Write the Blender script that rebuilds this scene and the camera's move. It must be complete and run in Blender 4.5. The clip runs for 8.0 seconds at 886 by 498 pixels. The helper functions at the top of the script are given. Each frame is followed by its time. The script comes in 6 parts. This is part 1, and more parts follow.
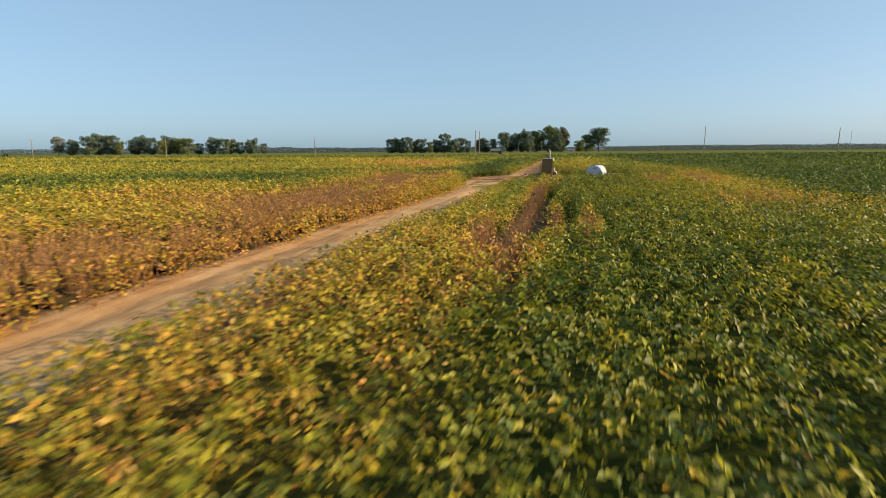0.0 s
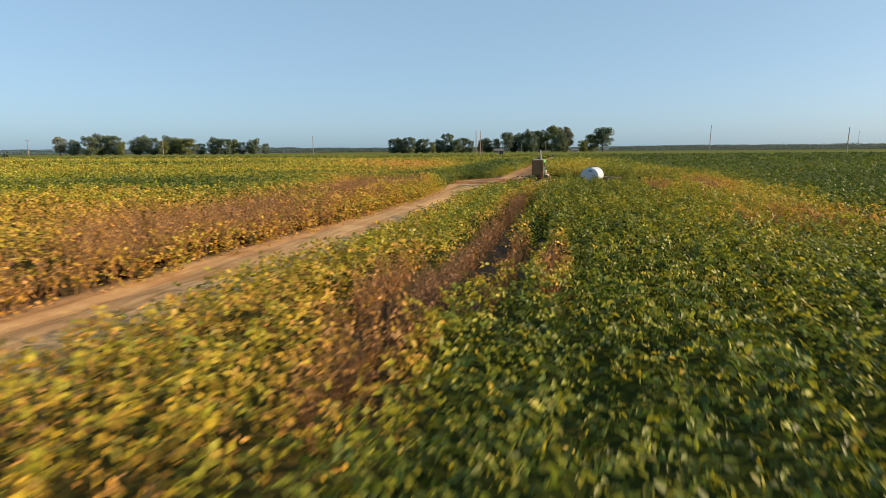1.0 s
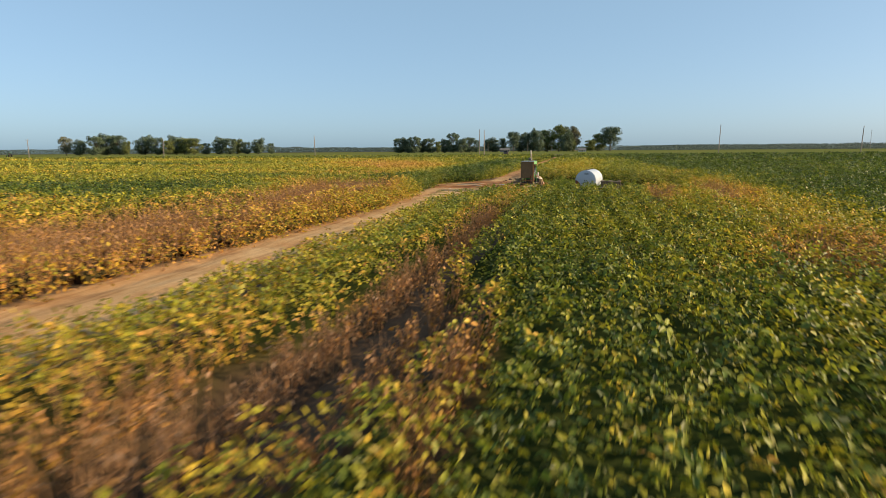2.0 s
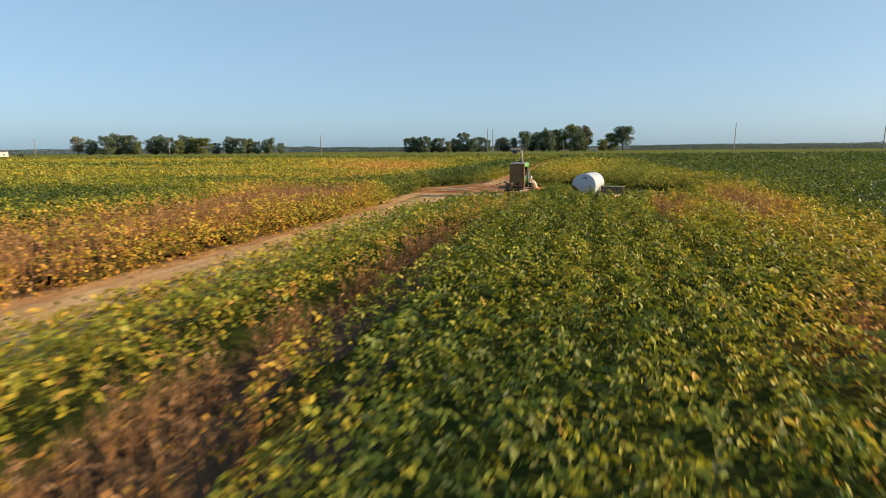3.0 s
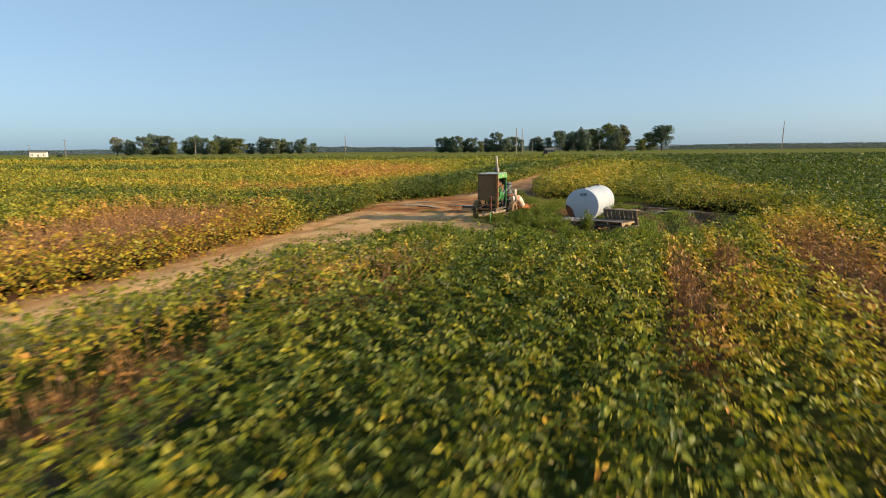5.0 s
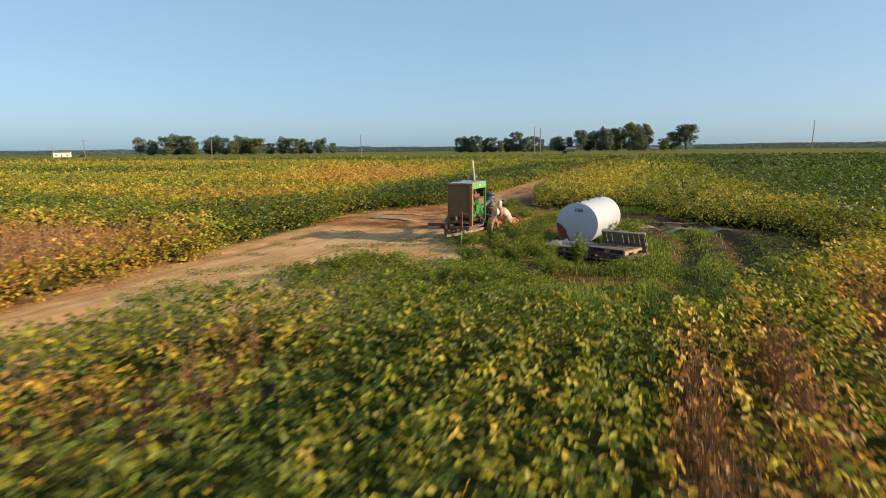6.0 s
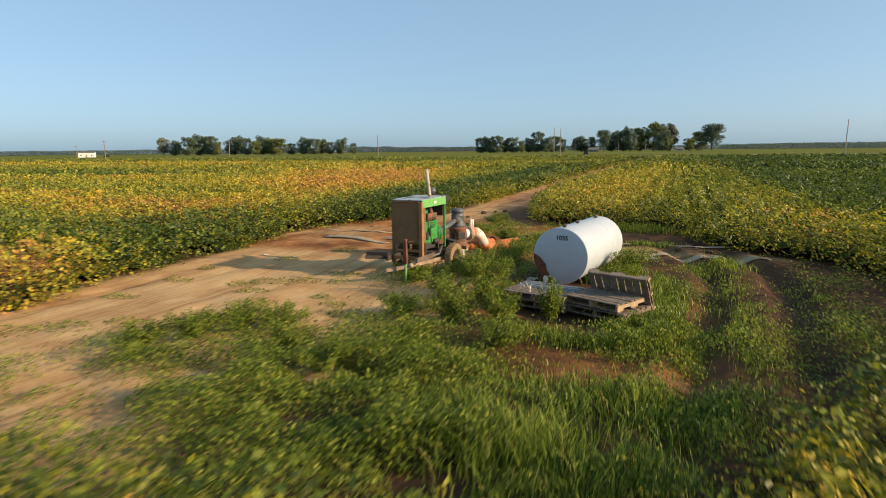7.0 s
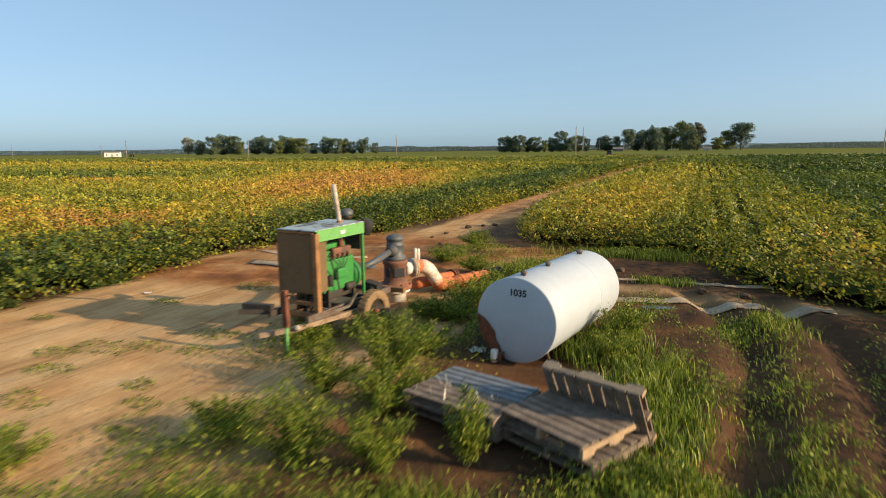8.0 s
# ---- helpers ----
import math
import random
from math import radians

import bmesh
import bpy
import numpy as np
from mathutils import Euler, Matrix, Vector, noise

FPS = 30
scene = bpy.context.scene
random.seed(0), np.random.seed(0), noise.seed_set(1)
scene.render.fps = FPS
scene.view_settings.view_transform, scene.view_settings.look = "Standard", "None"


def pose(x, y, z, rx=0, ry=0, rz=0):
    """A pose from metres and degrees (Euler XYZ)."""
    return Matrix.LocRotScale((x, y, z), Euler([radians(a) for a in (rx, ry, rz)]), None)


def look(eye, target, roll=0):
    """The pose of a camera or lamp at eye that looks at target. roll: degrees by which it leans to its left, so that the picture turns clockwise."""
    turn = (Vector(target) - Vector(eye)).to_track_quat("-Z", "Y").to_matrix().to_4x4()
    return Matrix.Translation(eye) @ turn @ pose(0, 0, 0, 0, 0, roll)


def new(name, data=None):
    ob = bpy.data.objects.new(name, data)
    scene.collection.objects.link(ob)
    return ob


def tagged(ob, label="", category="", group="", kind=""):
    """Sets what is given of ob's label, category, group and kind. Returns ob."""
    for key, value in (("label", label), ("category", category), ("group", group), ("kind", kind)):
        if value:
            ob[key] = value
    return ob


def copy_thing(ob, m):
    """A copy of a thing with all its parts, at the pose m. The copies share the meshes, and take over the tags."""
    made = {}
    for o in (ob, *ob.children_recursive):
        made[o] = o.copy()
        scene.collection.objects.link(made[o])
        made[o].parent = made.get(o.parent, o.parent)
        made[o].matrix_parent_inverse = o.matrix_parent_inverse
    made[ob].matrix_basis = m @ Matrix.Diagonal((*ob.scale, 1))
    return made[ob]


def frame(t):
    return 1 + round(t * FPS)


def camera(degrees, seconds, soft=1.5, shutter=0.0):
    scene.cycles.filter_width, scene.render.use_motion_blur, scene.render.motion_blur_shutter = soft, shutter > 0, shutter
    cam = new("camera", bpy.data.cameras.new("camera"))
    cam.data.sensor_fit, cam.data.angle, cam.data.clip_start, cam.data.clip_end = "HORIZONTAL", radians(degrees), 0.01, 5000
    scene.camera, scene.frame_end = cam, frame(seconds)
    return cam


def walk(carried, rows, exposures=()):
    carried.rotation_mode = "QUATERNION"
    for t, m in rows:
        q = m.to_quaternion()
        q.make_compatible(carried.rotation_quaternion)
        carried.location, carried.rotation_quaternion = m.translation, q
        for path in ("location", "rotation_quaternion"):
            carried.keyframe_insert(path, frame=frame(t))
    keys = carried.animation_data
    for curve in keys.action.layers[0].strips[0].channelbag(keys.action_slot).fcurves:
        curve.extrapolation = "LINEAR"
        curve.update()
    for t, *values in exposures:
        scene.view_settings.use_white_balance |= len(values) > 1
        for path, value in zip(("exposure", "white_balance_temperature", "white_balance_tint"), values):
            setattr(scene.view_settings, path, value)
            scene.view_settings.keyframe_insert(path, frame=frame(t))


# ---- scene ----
cam = camera(73.0, 8.0, soft=0.6, shutter=0.45)
PATH = [
    (0, (-0.663, -2.091, 2.257), (-0.608, -0.118, 1.934), -0.37),
    (0.5, (0.232, 0.066, 2.274), (0.280, 2.039, 1.951), -0.39),
    (1, (1.125, 2.224, 2.291), (1.166, 4.198, 1.968), -0.40),
    (1.5, (2.016, 4.382, 2.308), (2.046, 6.355, 1.984), -0.43),
    (1.7, (2.372, 5.245, 2.314), (2.397, 7.218, 1.990), -0.43),
    (2.8, (4.321, 9.992, 2.339), (4.309, 11.966, 2.015), -0.43),
    (3, (4.666, 10.861, 2.349), (4.644, 12.834, 2.024), -0.44),
    (3.5, (5.521, 13.036, 2.377), (5.473, 15.009, 2.052), -0.45),
    (4, (6.360, 15.216, 2.416), (6.283, 17.188, 2.092), -0.46),
    (4.5, (7.167, 17.401, 2.461), (7.059, 19.372, 2.136), -0.48),
    (4.7, (7.482, 18.276, 2.479), (7.362, 20.246, 2.154), -0.48),
    (5.8, (9.060, 23.094, 2.580), (8.867, 25.058, 2.256), -0.54),
    (6, (9.331, 23.967, 2.604), (9.124, 25.929, 2.279), -0.54),
    (6.5, (9.997, 26.148, 2.666), (9.754, 28.106, 2.341), -0.54),
    (7, (10.609, 28.327, 2.716), (10.330, 30.280, 2.392), -0.55),
    (7.5, (11.174, 30.526, 2.761), (10.857, 32.474, 2.437), -0.56),
    (8, (11.698, 32.754, 2.805), (11.343, 34.695, 2.480), -0.56),
]
walk(cam, [(t, look(eye, target, roll)) for t, eye, target, roll in PATH], [(0.0, 0.50), (8.0, 0.50)])
# ---- world, sun, exposure ----
SUN_ELEVATION, SUN_TOWARDS = radians(19.2), Vector((1.0, -0.18, 0.0)).normalized()
world = bpy.data.worlds.new("evening_sky")
scene.world = world
world.use_nodes = True
wn = world.node_tree.nodes
sky = wn.new("ShaderNodeTexSky")
sky.sky_type, sky.sun_disc = "NISHITA", False
sky.sun_elevation = SUN_ELEVATION
sky.sun_rotation = math.atan2(SUN_TOWARDS.x, SUN_TOWARDS.y)
sky.altitude, sky.air_density, sky.dust_density, sky.ozone_density = 80, 0.6, 1.8, 1.0
wn["Background"].inputs["Strength"].default_value = 0.15
haze = wn.new("ShaderNodeMix")   # an even summer haze over the clear sky
haze.data_type = "RGBA"
haze.inputs[0].default_value, haze.inputs[7].default_value = 0.58, (1.62, 2.62, 3.38, 1)
world.node_tree.links.new(sky.outputs["Color"], haze.inputs[6])
world.node_tree.links.new(haze.outputs[2], wn["Background"].inputs["Color"])
sun_data = bpy.data.lights.new("sun", "SUN")
sun_data.energy, sun_data.angle, sun_data.color = 5.0, radians(0.53), (1.0, 0.76, 0.47)
sun = new("sun", sun_data)
sun.matrix_world = look((0, 0, 60), Vector((0, 0, 60)) - (SUN_TOWARDS * math.cos(SUN_ELEVATION) + Vector((0, 0, math.sin(SUN_ELEVATION)))))


# ---- materials ----
def mat(name, base=(0.5, 0.5, 0.5), rough=0.7, metal=0.0):
    m = bpy.data.materials.new(name)
    m.use_nodes = True
    nt = m.node_tree
    b = nt.nodes["Principled BSDF"]
    b.inputs["Base Color"].default_value = (*base, 1)
    b.inputs["Roughness"].default_value = rough
    b.inputs["Metallic"].default_value = metal
    return m, nt, b


def node(nt, kind, **inputs):
    n = nt.nodes.new(kind)
    for key, value in inputs.items():
        n.inputs[key.replace("_", " ")].default_value = value
    return n


def noise_node(nt, scale, detail=4.0, rough=0.6, coord="Object"):
    t = nt.nodes.new("ShaderNodeTexCoord")
    n = node(nt, "ShaderNodeTexNoise", Scale=scale, Detail=detail, Roughness=rough)
    nt.links.new(t.outputs[coord], n.inputs["Vector"])
    return n


def ramp(nt, src, stops):
    r = nt.nodes.new("ShaderNodeValToRGB")
    el = r.color_ramp.elements
    while len(el) < len(stops):
        el.new(0.5)
    for e, (p, c) in zip(el, stops):
        e.position, e.color = p, (*c, 1)
    nt.links.new(src, r.inputs["Fac"])
    return r


def mix(nt, fac, a, b, kind="MIX"):
    m = nt.nodes.new("ShaderNodeMix")
    m.data_type, m.blend_type = "RGBA", kind
    for sock, v in ((m.inputs[0], fac), (m.inputs[6], a), (m.inputs[7], b)):
        if hasattr(v, "links"):
            nt.links.new(v, sock)
        elif isinstance(v, tuple):
            sock.default_value = (*v, 1)
        else:
            sock.default_value = v
    return m.outputs[2]


def bump(nt, b, src, strength=0.4, distance=0.02):
    n = node(nt, "ShaderNodeBump", Strength=strength, Distance=distance)
    nt.links.new(src, n.inputs["Height"])
    nt.links.new(n.outputs["Normal"], b.inputs["Normal"])


def worn(name, paint, under, amount=0.45, scale=6.0, rough=0.55, metal=0.0, coord="Object", spread=0.12, grain=1.0):
    """Paint over another colour that shows in ragged patches, with a finer dirt grain."""
    m, nt, b = mat(name, paint, rough, metal)
    n1, n2 = noise_node(nt, scale, 6, 0.65, coord), noise_node(nt, scale * 9, 3, 0.6, coord)
    f = ramp(nt, n1.outputs["Fac"], [(1 - amount - spread, (0, 0, 0)), (1 - amount + spread, (1, 1, 1))])
    c = mix(nt, f.outputs["Color"], paint, under)
    g = ramp(nt, n2.outputs["Fac"], [(0.3, (1 - 0.28 * grain, 1 - 0.30 * grain, 1 - 0.32 * grain)), (0.7, (1 + 0.12 * grain, 1 + 0.1 * grain, 1 + 0.08 * grain))])
    nt.links.new(mix(nt, 1.0, c, g.outputs["Color"], "MULTIPLY"), b.inputs["Base Color"])
    r = ramp(nt, n1.outputs["Fac"], [(0.3, (rough,) * 3), (0.8, (min(1, rough + 0.3),) * 3)])
    nt.links.new(r.outputs["Color"], b.inputs["Roughness"])
    bump(nt, b, n2.outputs["Fac"], 0.25 * grain, 0.004)
    return m


def foliage(name, stops, through_light=0.35, attribute=True, rough=0.5, gloss=0.25):
    """Leaves: colour by how ripe the plant is, varied leaf by leaf, with light let through."""
    m, nt, b = mat(name, (0.05, 0.12, 0.02), rough)
    b.inputs["Specular IOR Level"].default_value = gloss
    geo = nt.nodes.new("ShaderNodeNewGeometry")
    if attribute:
        a = nt.nodes.new("ShaderNodeAttribute")
        a.attribute_name = "ripe"
        src = a.outputs["Fac"]
    else:
        src = geo.outputs["Random Per Island"]
    col = ramp(nt, src, stops).outputs["Color"]
    hsv = nt.nodes.new("ShaderNodeHueSaturation")
    val = nt.nodes.new("ShaderNodeMapRange")
    val.inputs["To Min"].default_value, val.inputs["To Max"].default_value = 0.45, 1.6
    nt.links.new(geo.outputs["Random Per Island"], val.inputs["Value"])
    nt.links.new(val.outputs["Result"], hsv.inputs["Value"])
    nt.links.new(col, hsv.inputs["Color"])
    nt.links.new(hsv.outputs["Color"], b.inputs["Base Color"])
    tr = nt.nodes.new("ShaderNodeBsdfTranslucent")
    nt.links.new(hsv.outputs["Color"], tr.inputs["Color"])
    sh = nt.nodes.new("ShaderNodeMixShader")
    sh.inputs[0].default_value = through_light
    out = nt.nodes["Material Output"]
    nt.links.new(b.outputs[0], sh.inputs[1])
    nt.links.new(tr.outputs[0], sh.inputs[2])
    nt.links.new(sh.outputs[0], out.inputs["Surface"])
    return m


SOY = [(0.0, (0.045, 0.076, 0.012)), (0.12, (0.094, 0.130, 0.017)), (0.25, (0.200, 0.212, 0.020)), (0.40, (0.345, 0.298, 0.024)), (0.52, (0.47, 0.305, 0.032)),
       (0.66, (0.50, 0.245, 0.052)), (0.80, (0.38, 0.195, 0.080)), (1.0, (0.24, 0.150, 0.090))]
M_SOY = foliage("soybean_leaf", SOY, 0.38, True, 0.48, 0.32)
# stems, leaf litter and lower leaves of the crop, with canopy shade painted into the colours
M_UNDER = foliage("soybean_shaded_stems_and_litter", [(0.0, (0.020, 0.030, 0.009)), (0.3, (0.028, 0.034, 0.009)), (0.55, (0.060, 0.046, 0.016)), (0.72, (0.055, 0.036, 0.020)), (1.0, (0.036, 0.025, 0.018))], 0.1, True, 1.0)
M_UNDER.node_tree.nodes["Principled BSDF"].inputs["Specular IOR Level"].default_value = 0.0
M_WEED = foliage("weed_leaf", [(0.0, (0.080, 0.135, 0.013)), (0.5, (0.145, 0.205, 0.020)), (0.85, (0.23, 0.270, 0.028)), (1.0, (0.30, 0.25, 0.06))], 0.42, False)
M_GRASS = foliage("grass_blade", [(0.0, (0.085, 0.145, 0.016)), (0.6, (0.17, 0.235, 0.026)), (0.9, (0.26, 0.30, 0.04)), (1.0, (0.34, 0.28, 0.08))], 0.45, False)
M_STALK = worn("dry_stalk", (0.44, 0.26, 0.12), (0.30, 0.17, 0.085), 0.5, 8, 0.9)
M_STEM = worn("green_stem", (0.07, 0.10, 0.03), (0.13, 0.07, 0.04), 0.4, 8, 0.8)
# green leaves, lifted towards blue to stand in for haze over the fields
M_TREE = foliage("hazed_tree_leaf", [(0.0, (0.062, 0.092, 0.055)), (0.5, (0.085, 0.118, 0.066)), (1.0, (0.115, 0.145, 0.078))], 0.2, False, 0.7)
M_TREE_PALE = foliage("pale_tree_leaf", [(0.0, (0.10, 0.11, 0.06)), (0.5, (0.14, 0.145, 0.08)), (1.0, (0.20, 0.19, 0.11))], 0.2, False, 0.7)
M_TREE_LIGHT = foliage("light_tree_leaf", [(0.0, (0.075, 0.105, 0.030)), (0.5, (0.115, 0.140, 0.038)), (1.0, (0.17, 0.175, 0.05))], 0.2, False, 0.7)
M_TREE_DULL = foliage("dull_tree_leaf", [(0.0, (0.075, 0.085, 0.045)), (0.5, (0.10, 0.105, 0.055)), (1.0, (0.14, 0.13, 0.07))], 0.2, False, 0.7)
# distance haze is mixed into this pale blue-green leaf colour
M_WOODS = foliage("far_woods_hazed_leaf", [(0.0, (0.060, 0.084, 0.072)), (1.0, (0.082, 0.108, 0.088))], 0.1, False, 0.9)
# weed colours darkened to draw the shaded line of the ditch bank
M_DITCH = foliage("shaded_ditch_weed_leaf", [(0.0, (0.03, 0.05, 0.012)), (1.0, (0.07, 0.095, 0.02))], 0.2, False, 0.8)
M_BARK = worn("bark", (0.11, 0.085, 0.065), (0.05, 0.04, 0.03), 0.5, 5, 0.95)

# soil: sand where it is driven on, red-brown mud where it is wet, dark field soil elsewhere
M_SOIL, nt, b = mat("soil", (0.3, 0.2, 0.1), 0.95)
b.inputs["Specular IOR Level"].default_value = 0.1
att_s, att_m = nt.nodes.new("ShaderNodeAttribute"), nt.nodes.new("ShaderNodeAttribute")
att_s.attribute_name, att_m.attribute_name = "sand", "mud"
n1, n2, n3 = noise_node(nt, 0.9, 6, 0.65), noise_node(nt, 14, 5, 0.7), noise_node(nt, 70, 3, 0.7)
field = ramp(nt, n2.outputs["Fac"], [(0.3, (0.055, 0.038, 0.026)), (0.7, (0.12, 0.078, 0.048))])
sand = ramp(nt, n1.outputs["Fac"], [(0.32, (0.42, 0.235, 0.105)), (0.5, (0.52, 0.325, 0.155)), (0.68, (0.58, 0.39, 0.205))])
mud = ramp(nt, n1.outputs["Fac"], [(0.35, (0.040, 0.024, 0.016)), (0.52, (0.085, 0.046, 0.025)), (0.72, (0.16, 0.082, 0.038))])
grain = ramp(nt, n3.outputs["Fac"], [(0.25, (0.78, 0.76, 0.74)), (0.75, (1.13, 1.12, 1.1))])
c = mix(nt, att_s.outputs["Fac"], field.outputs["Color"], sand.outputs["Color"])
# the track's far stretch runs on along the rows
geo = nt.nodes.new("ShaderNodeNewGeometry")


def along(vec):
    d = nt.nodes.new("ShaderNodeVectorMath")
    d.operation = "DOT_PRODUCT"
    d.inputs[1].default_value = vec
    nt.links.new(geo.outputs["Position"], d.inputs[0])
    return d.outputs["Value"]


def step(src, lo, hi):
    m = nt.nodes.new("ShaderNodeMapRange")
    m.interpolation_type = "SMOOTHSTEP"
    for key, v in (("From Min", lo), ("From Max", hi)):
        m.inputs[key].default_value = v
    nt.links.new(src, m.inputs["Value"])
    return m.outputs["Result"]


def times(p, q):
    m = nt.nodes.new("ShaderNodeMath")
    m.operation = "MULTIPLY"
    nt.links.new(p, m.inputs[0])
    nt.links.new(q, m.inputs[1])
    return m.outputs["Value"]


across, ahead = along((math.cos(radians(13)), -math.sin(radians(13)), 0)), along((math.sin(radians(13)), math.cos(radians(13)), 0))
strip_ = times(times(step(across, -5.7, -5.2), step(across, -2.3, -2.8)), step(ahead, 56, 62))
red_sand = ramp(nt, n1.outputs["Fac"], [(0.35, (0.36, 0.17, 0.075)), (0.65, (0.52, 0.30, 0.14))])
c = mix(nt, strip_, c, red_sand.outputs["Color"])
# tyre streaks along the track, and red clay washed over the sand
lay = nt.nodes.new("ShaderNodeCombineXYZ")
for k, (src, s) in enumerate(((across, 4.5), (ahead, 0.22))):
    mul = node(nt, "ShaderNodeMath")
    mul.operation = "MULTIPLY"
    mul.inputs[1].default_value = s
    nt.links.new(src, mul.inputs[0])
    nt.links.new(mul.outputs[0], lay.inputs[k])
n4 = node(nt, "ShaderNodeTexNoise", Scale=1.0, Detail=5.0, Roughness=0.7)
nt.links.new(lay.outputs[0], n4.inputs["Vector"])
streak = ramp(nt, n4.outputs["Fac"], [(0.32, (0.62, 0.56, 0.50)), (0.47, (0.94, 0.93, 0.92)), (0.66, (1.14, 1.15, 1.16))])
c = mix(nt, att_s.outputs["Fac"], c, mix(nt, 1.0, c, streak.outputs["Color"], "MULTIPLY"))
att_c = nt.nodes.new("ShaderNodeAttribute")
att_c.attribute_name = "clay"
clay_ = ramp(nt, n1.outputs["Fac"], [(0.33, (0.15, 0.062, 0.028)), (0.5, (0.30, 0.125, 0.045)), (0.66, (0.47, 0.25, 0.11))])
c = mix(nt, att_m.outputs["Fac"], c, mud.outputs["Color"])
c = mix(nt, att_c.outputs["Fac"], c, clay_.outputs["Color"])
nt.links.new(mix(nt, 1.0, c, grain.outputs["Color"], "MULTIPLY"), b.inputs["Base Color"])
bump(nt, b, n2.outputs["Fac"], 0.6, 0.03)
M_FARFIELD, nt, b = mat("far_field", (0.1, 0.16, 0.03), 1.0)
b.inputs["Specular IOR Level"].default_value = 0.0
n1 = noise_node(nt, 0.012, 5, 0.6)
nt.links.new(ramp(nt, n1.outputs["Fac"], [(0.35, (0.105, 0.125, 0.036)), (0.55, (0.145, 0.155, 0.045)), (0.7, (0.20, 0.18, 0.06))]).outputs["Color"], b.inputs["Base Color"])

M_TANK = worn("white_tank_paint", (0.43, 0.475, 0.53), (0.37, 0.405, 0.445), 0.35, 1.6, 0.34, spread=0.25, grain=0.15)
M_RUST = worn("rust", (0.22, 0.075, 0.035), (0.10, 0.04, 0.025), 0.5, 7, 0.85)
M_BROWN = worn("brown_painted_sheet", (0.15, 0.092, 0.038), (0.10, 0.060, 0.027), 0.40, 2, 0.6, grain=0.45)
M_OCHRE = worn("rusted_ochre_steel", (0.30, 0.145, 0.055), (0.13, 0.065, 0.032), 0.4, 6, 0.75)
M_GREEN = worn("green_machine_paint", (0.035, 0.23, 0.045), (0.05, 0.075, 0.03), 0.33, 9, 0.4)
M_GREEN_PALE = worn("sun_bleached_green_paint", (0.13, 0.36, 0.10), (0.08, 0.24, 0.06), 0.35, 5, 0.5)
# worn hood paint; its pale blue patches are a painted sky sheen
M_ROOF = worn("worn_hood_top_with_sheen", (0.36, 0.43, 0.46), (0.09, 0.08, 0.06), 0.45, 2.6, 0.5, spread=0.05)
M_BLACK = worn("black_rubber", (0.025, 0.024, 0.023), (0.07, 0.06, 0.05), 0.35, 12, 0.8)
M_STEEL = worn("weathered_steel", (0.17, 0.15, 0.135), (0.13, 0.075, 0.045), 0.45, 8, 0.6, 0.3)
M_DARKSTEEL = worn("dark_greasy_steel", (0.045, 0.04, 0.036), (0.09, 0.055, 0.035), 0.4, 9, 0.6, 0.2)
M_GREY = worn("grey_cast_housing", (0.085, 0.095, 0.105), (0.065, 0.06, 0.056), 0.35, 7, 0.45)
M_REDHEAD = worn("red_oxide_cast_iron", (0.25, 0.095, 0.05), (0.10, 0.065, 0.05), 0.5, 5, 0.75)
M_ORANGE = worn("orange_primer_pipe", (0.56, 0.175, 0.055), (0.42, 0.11, 0.04), 0.4, 5, 0.6)
M_PEEL = worn("peeling_white_on_orange", (0.72, 0.66, 0.58), (0.55, 0.19, 0.07), 0.47, 3.3, 0.6)
M_PVC = worn("white_plastic_pipe", (0.70, 0.68, 0.64), (0.50, 0.44, 0.36), 0.35, 5, 0.45)
M_PALE_STACK = worn("pale_exhaust_pipe", (0.52, 0.46, 0.38), (0.33, 0.24, 0.17), 0.45, 9, 0.6, 0.2)
M_TYRE = worn("dusty_tyre", (0.26, 0.17, 0.09), (0.09, 0.065, 0.045), 0.4, 9, 0.95)
M_WOOD = worn("weathered_pallet_wood", (0.25, 0.195, 0.15), (0.13, 0.10, 0.08), 0.5, 7, 0.9)
M_WOOD_PALE = worn("paler_pallet_wood", (0.42, 0.30, 0.19), (0.26, 0.19, 0.125), 0.45, 7, 0.9)
M_WOOD_BLUE = worn("blue_stained_pallet_wood", (0.17, 0.20, 0.24), (0.11, 0.12, 0.135), 0.45, 7, 0.85)
M_NAIL = worn("bright_nail", (0.7, 0.68, 0.62), (0.5, 0.45, 0.4), 0.4, 20, 0.35, 0.6)
M_POLE = worn("weathered_pole_wood", (0.30, 0.26, 0.22), (0.20, 0.17, 0.14), 0.45, 2, 0.9)
M_FILM = worn("dusty_white_tubing", (0.42, 0.33, 0.23), (0.31, 0.22, 0.14), 0.45, 2.4, 0.8)
M_PAPER = worn("pale_litter", (0.62, 0.62, 0.60), (0.5, 0.46, 0.4), 0.4, 5, 0.7)
# stencil paint, also the painted darkness of the well head's windows
M_INK_AND_SHADE = mat("black_stencil_paint_and_opening_shade", (0.012, 0.012, 0.014), 0.6)[0]
M_WHITEWALL = worn("white_shed_wall", (0.74, 0.73, 0.70), (0.6, 0.58, 0.54), 0.4, 0.6, 0.7)
M_SHEETROOF = worn("grey_metal_roof", (0.15, 0.148, 0.145), (0.11, 0.10, 0.09), 0.4, 0.8, 0.85)
M_HOUSE = worn("grey_house_wall", (0.36, 0.34, 0.31), (0.28, 0.26, 0.24), 0.4, 0.6, 0.8)
M_GLASS = mat("dark_window_glass", (0.02, 0.022, 0.025), 0.08)[0]
M_CAR = worn("dark_car_paint", (0.03, 0.032, 0.04), (0.06, 0.055, 0.05), 0.3, 2, 0.3)
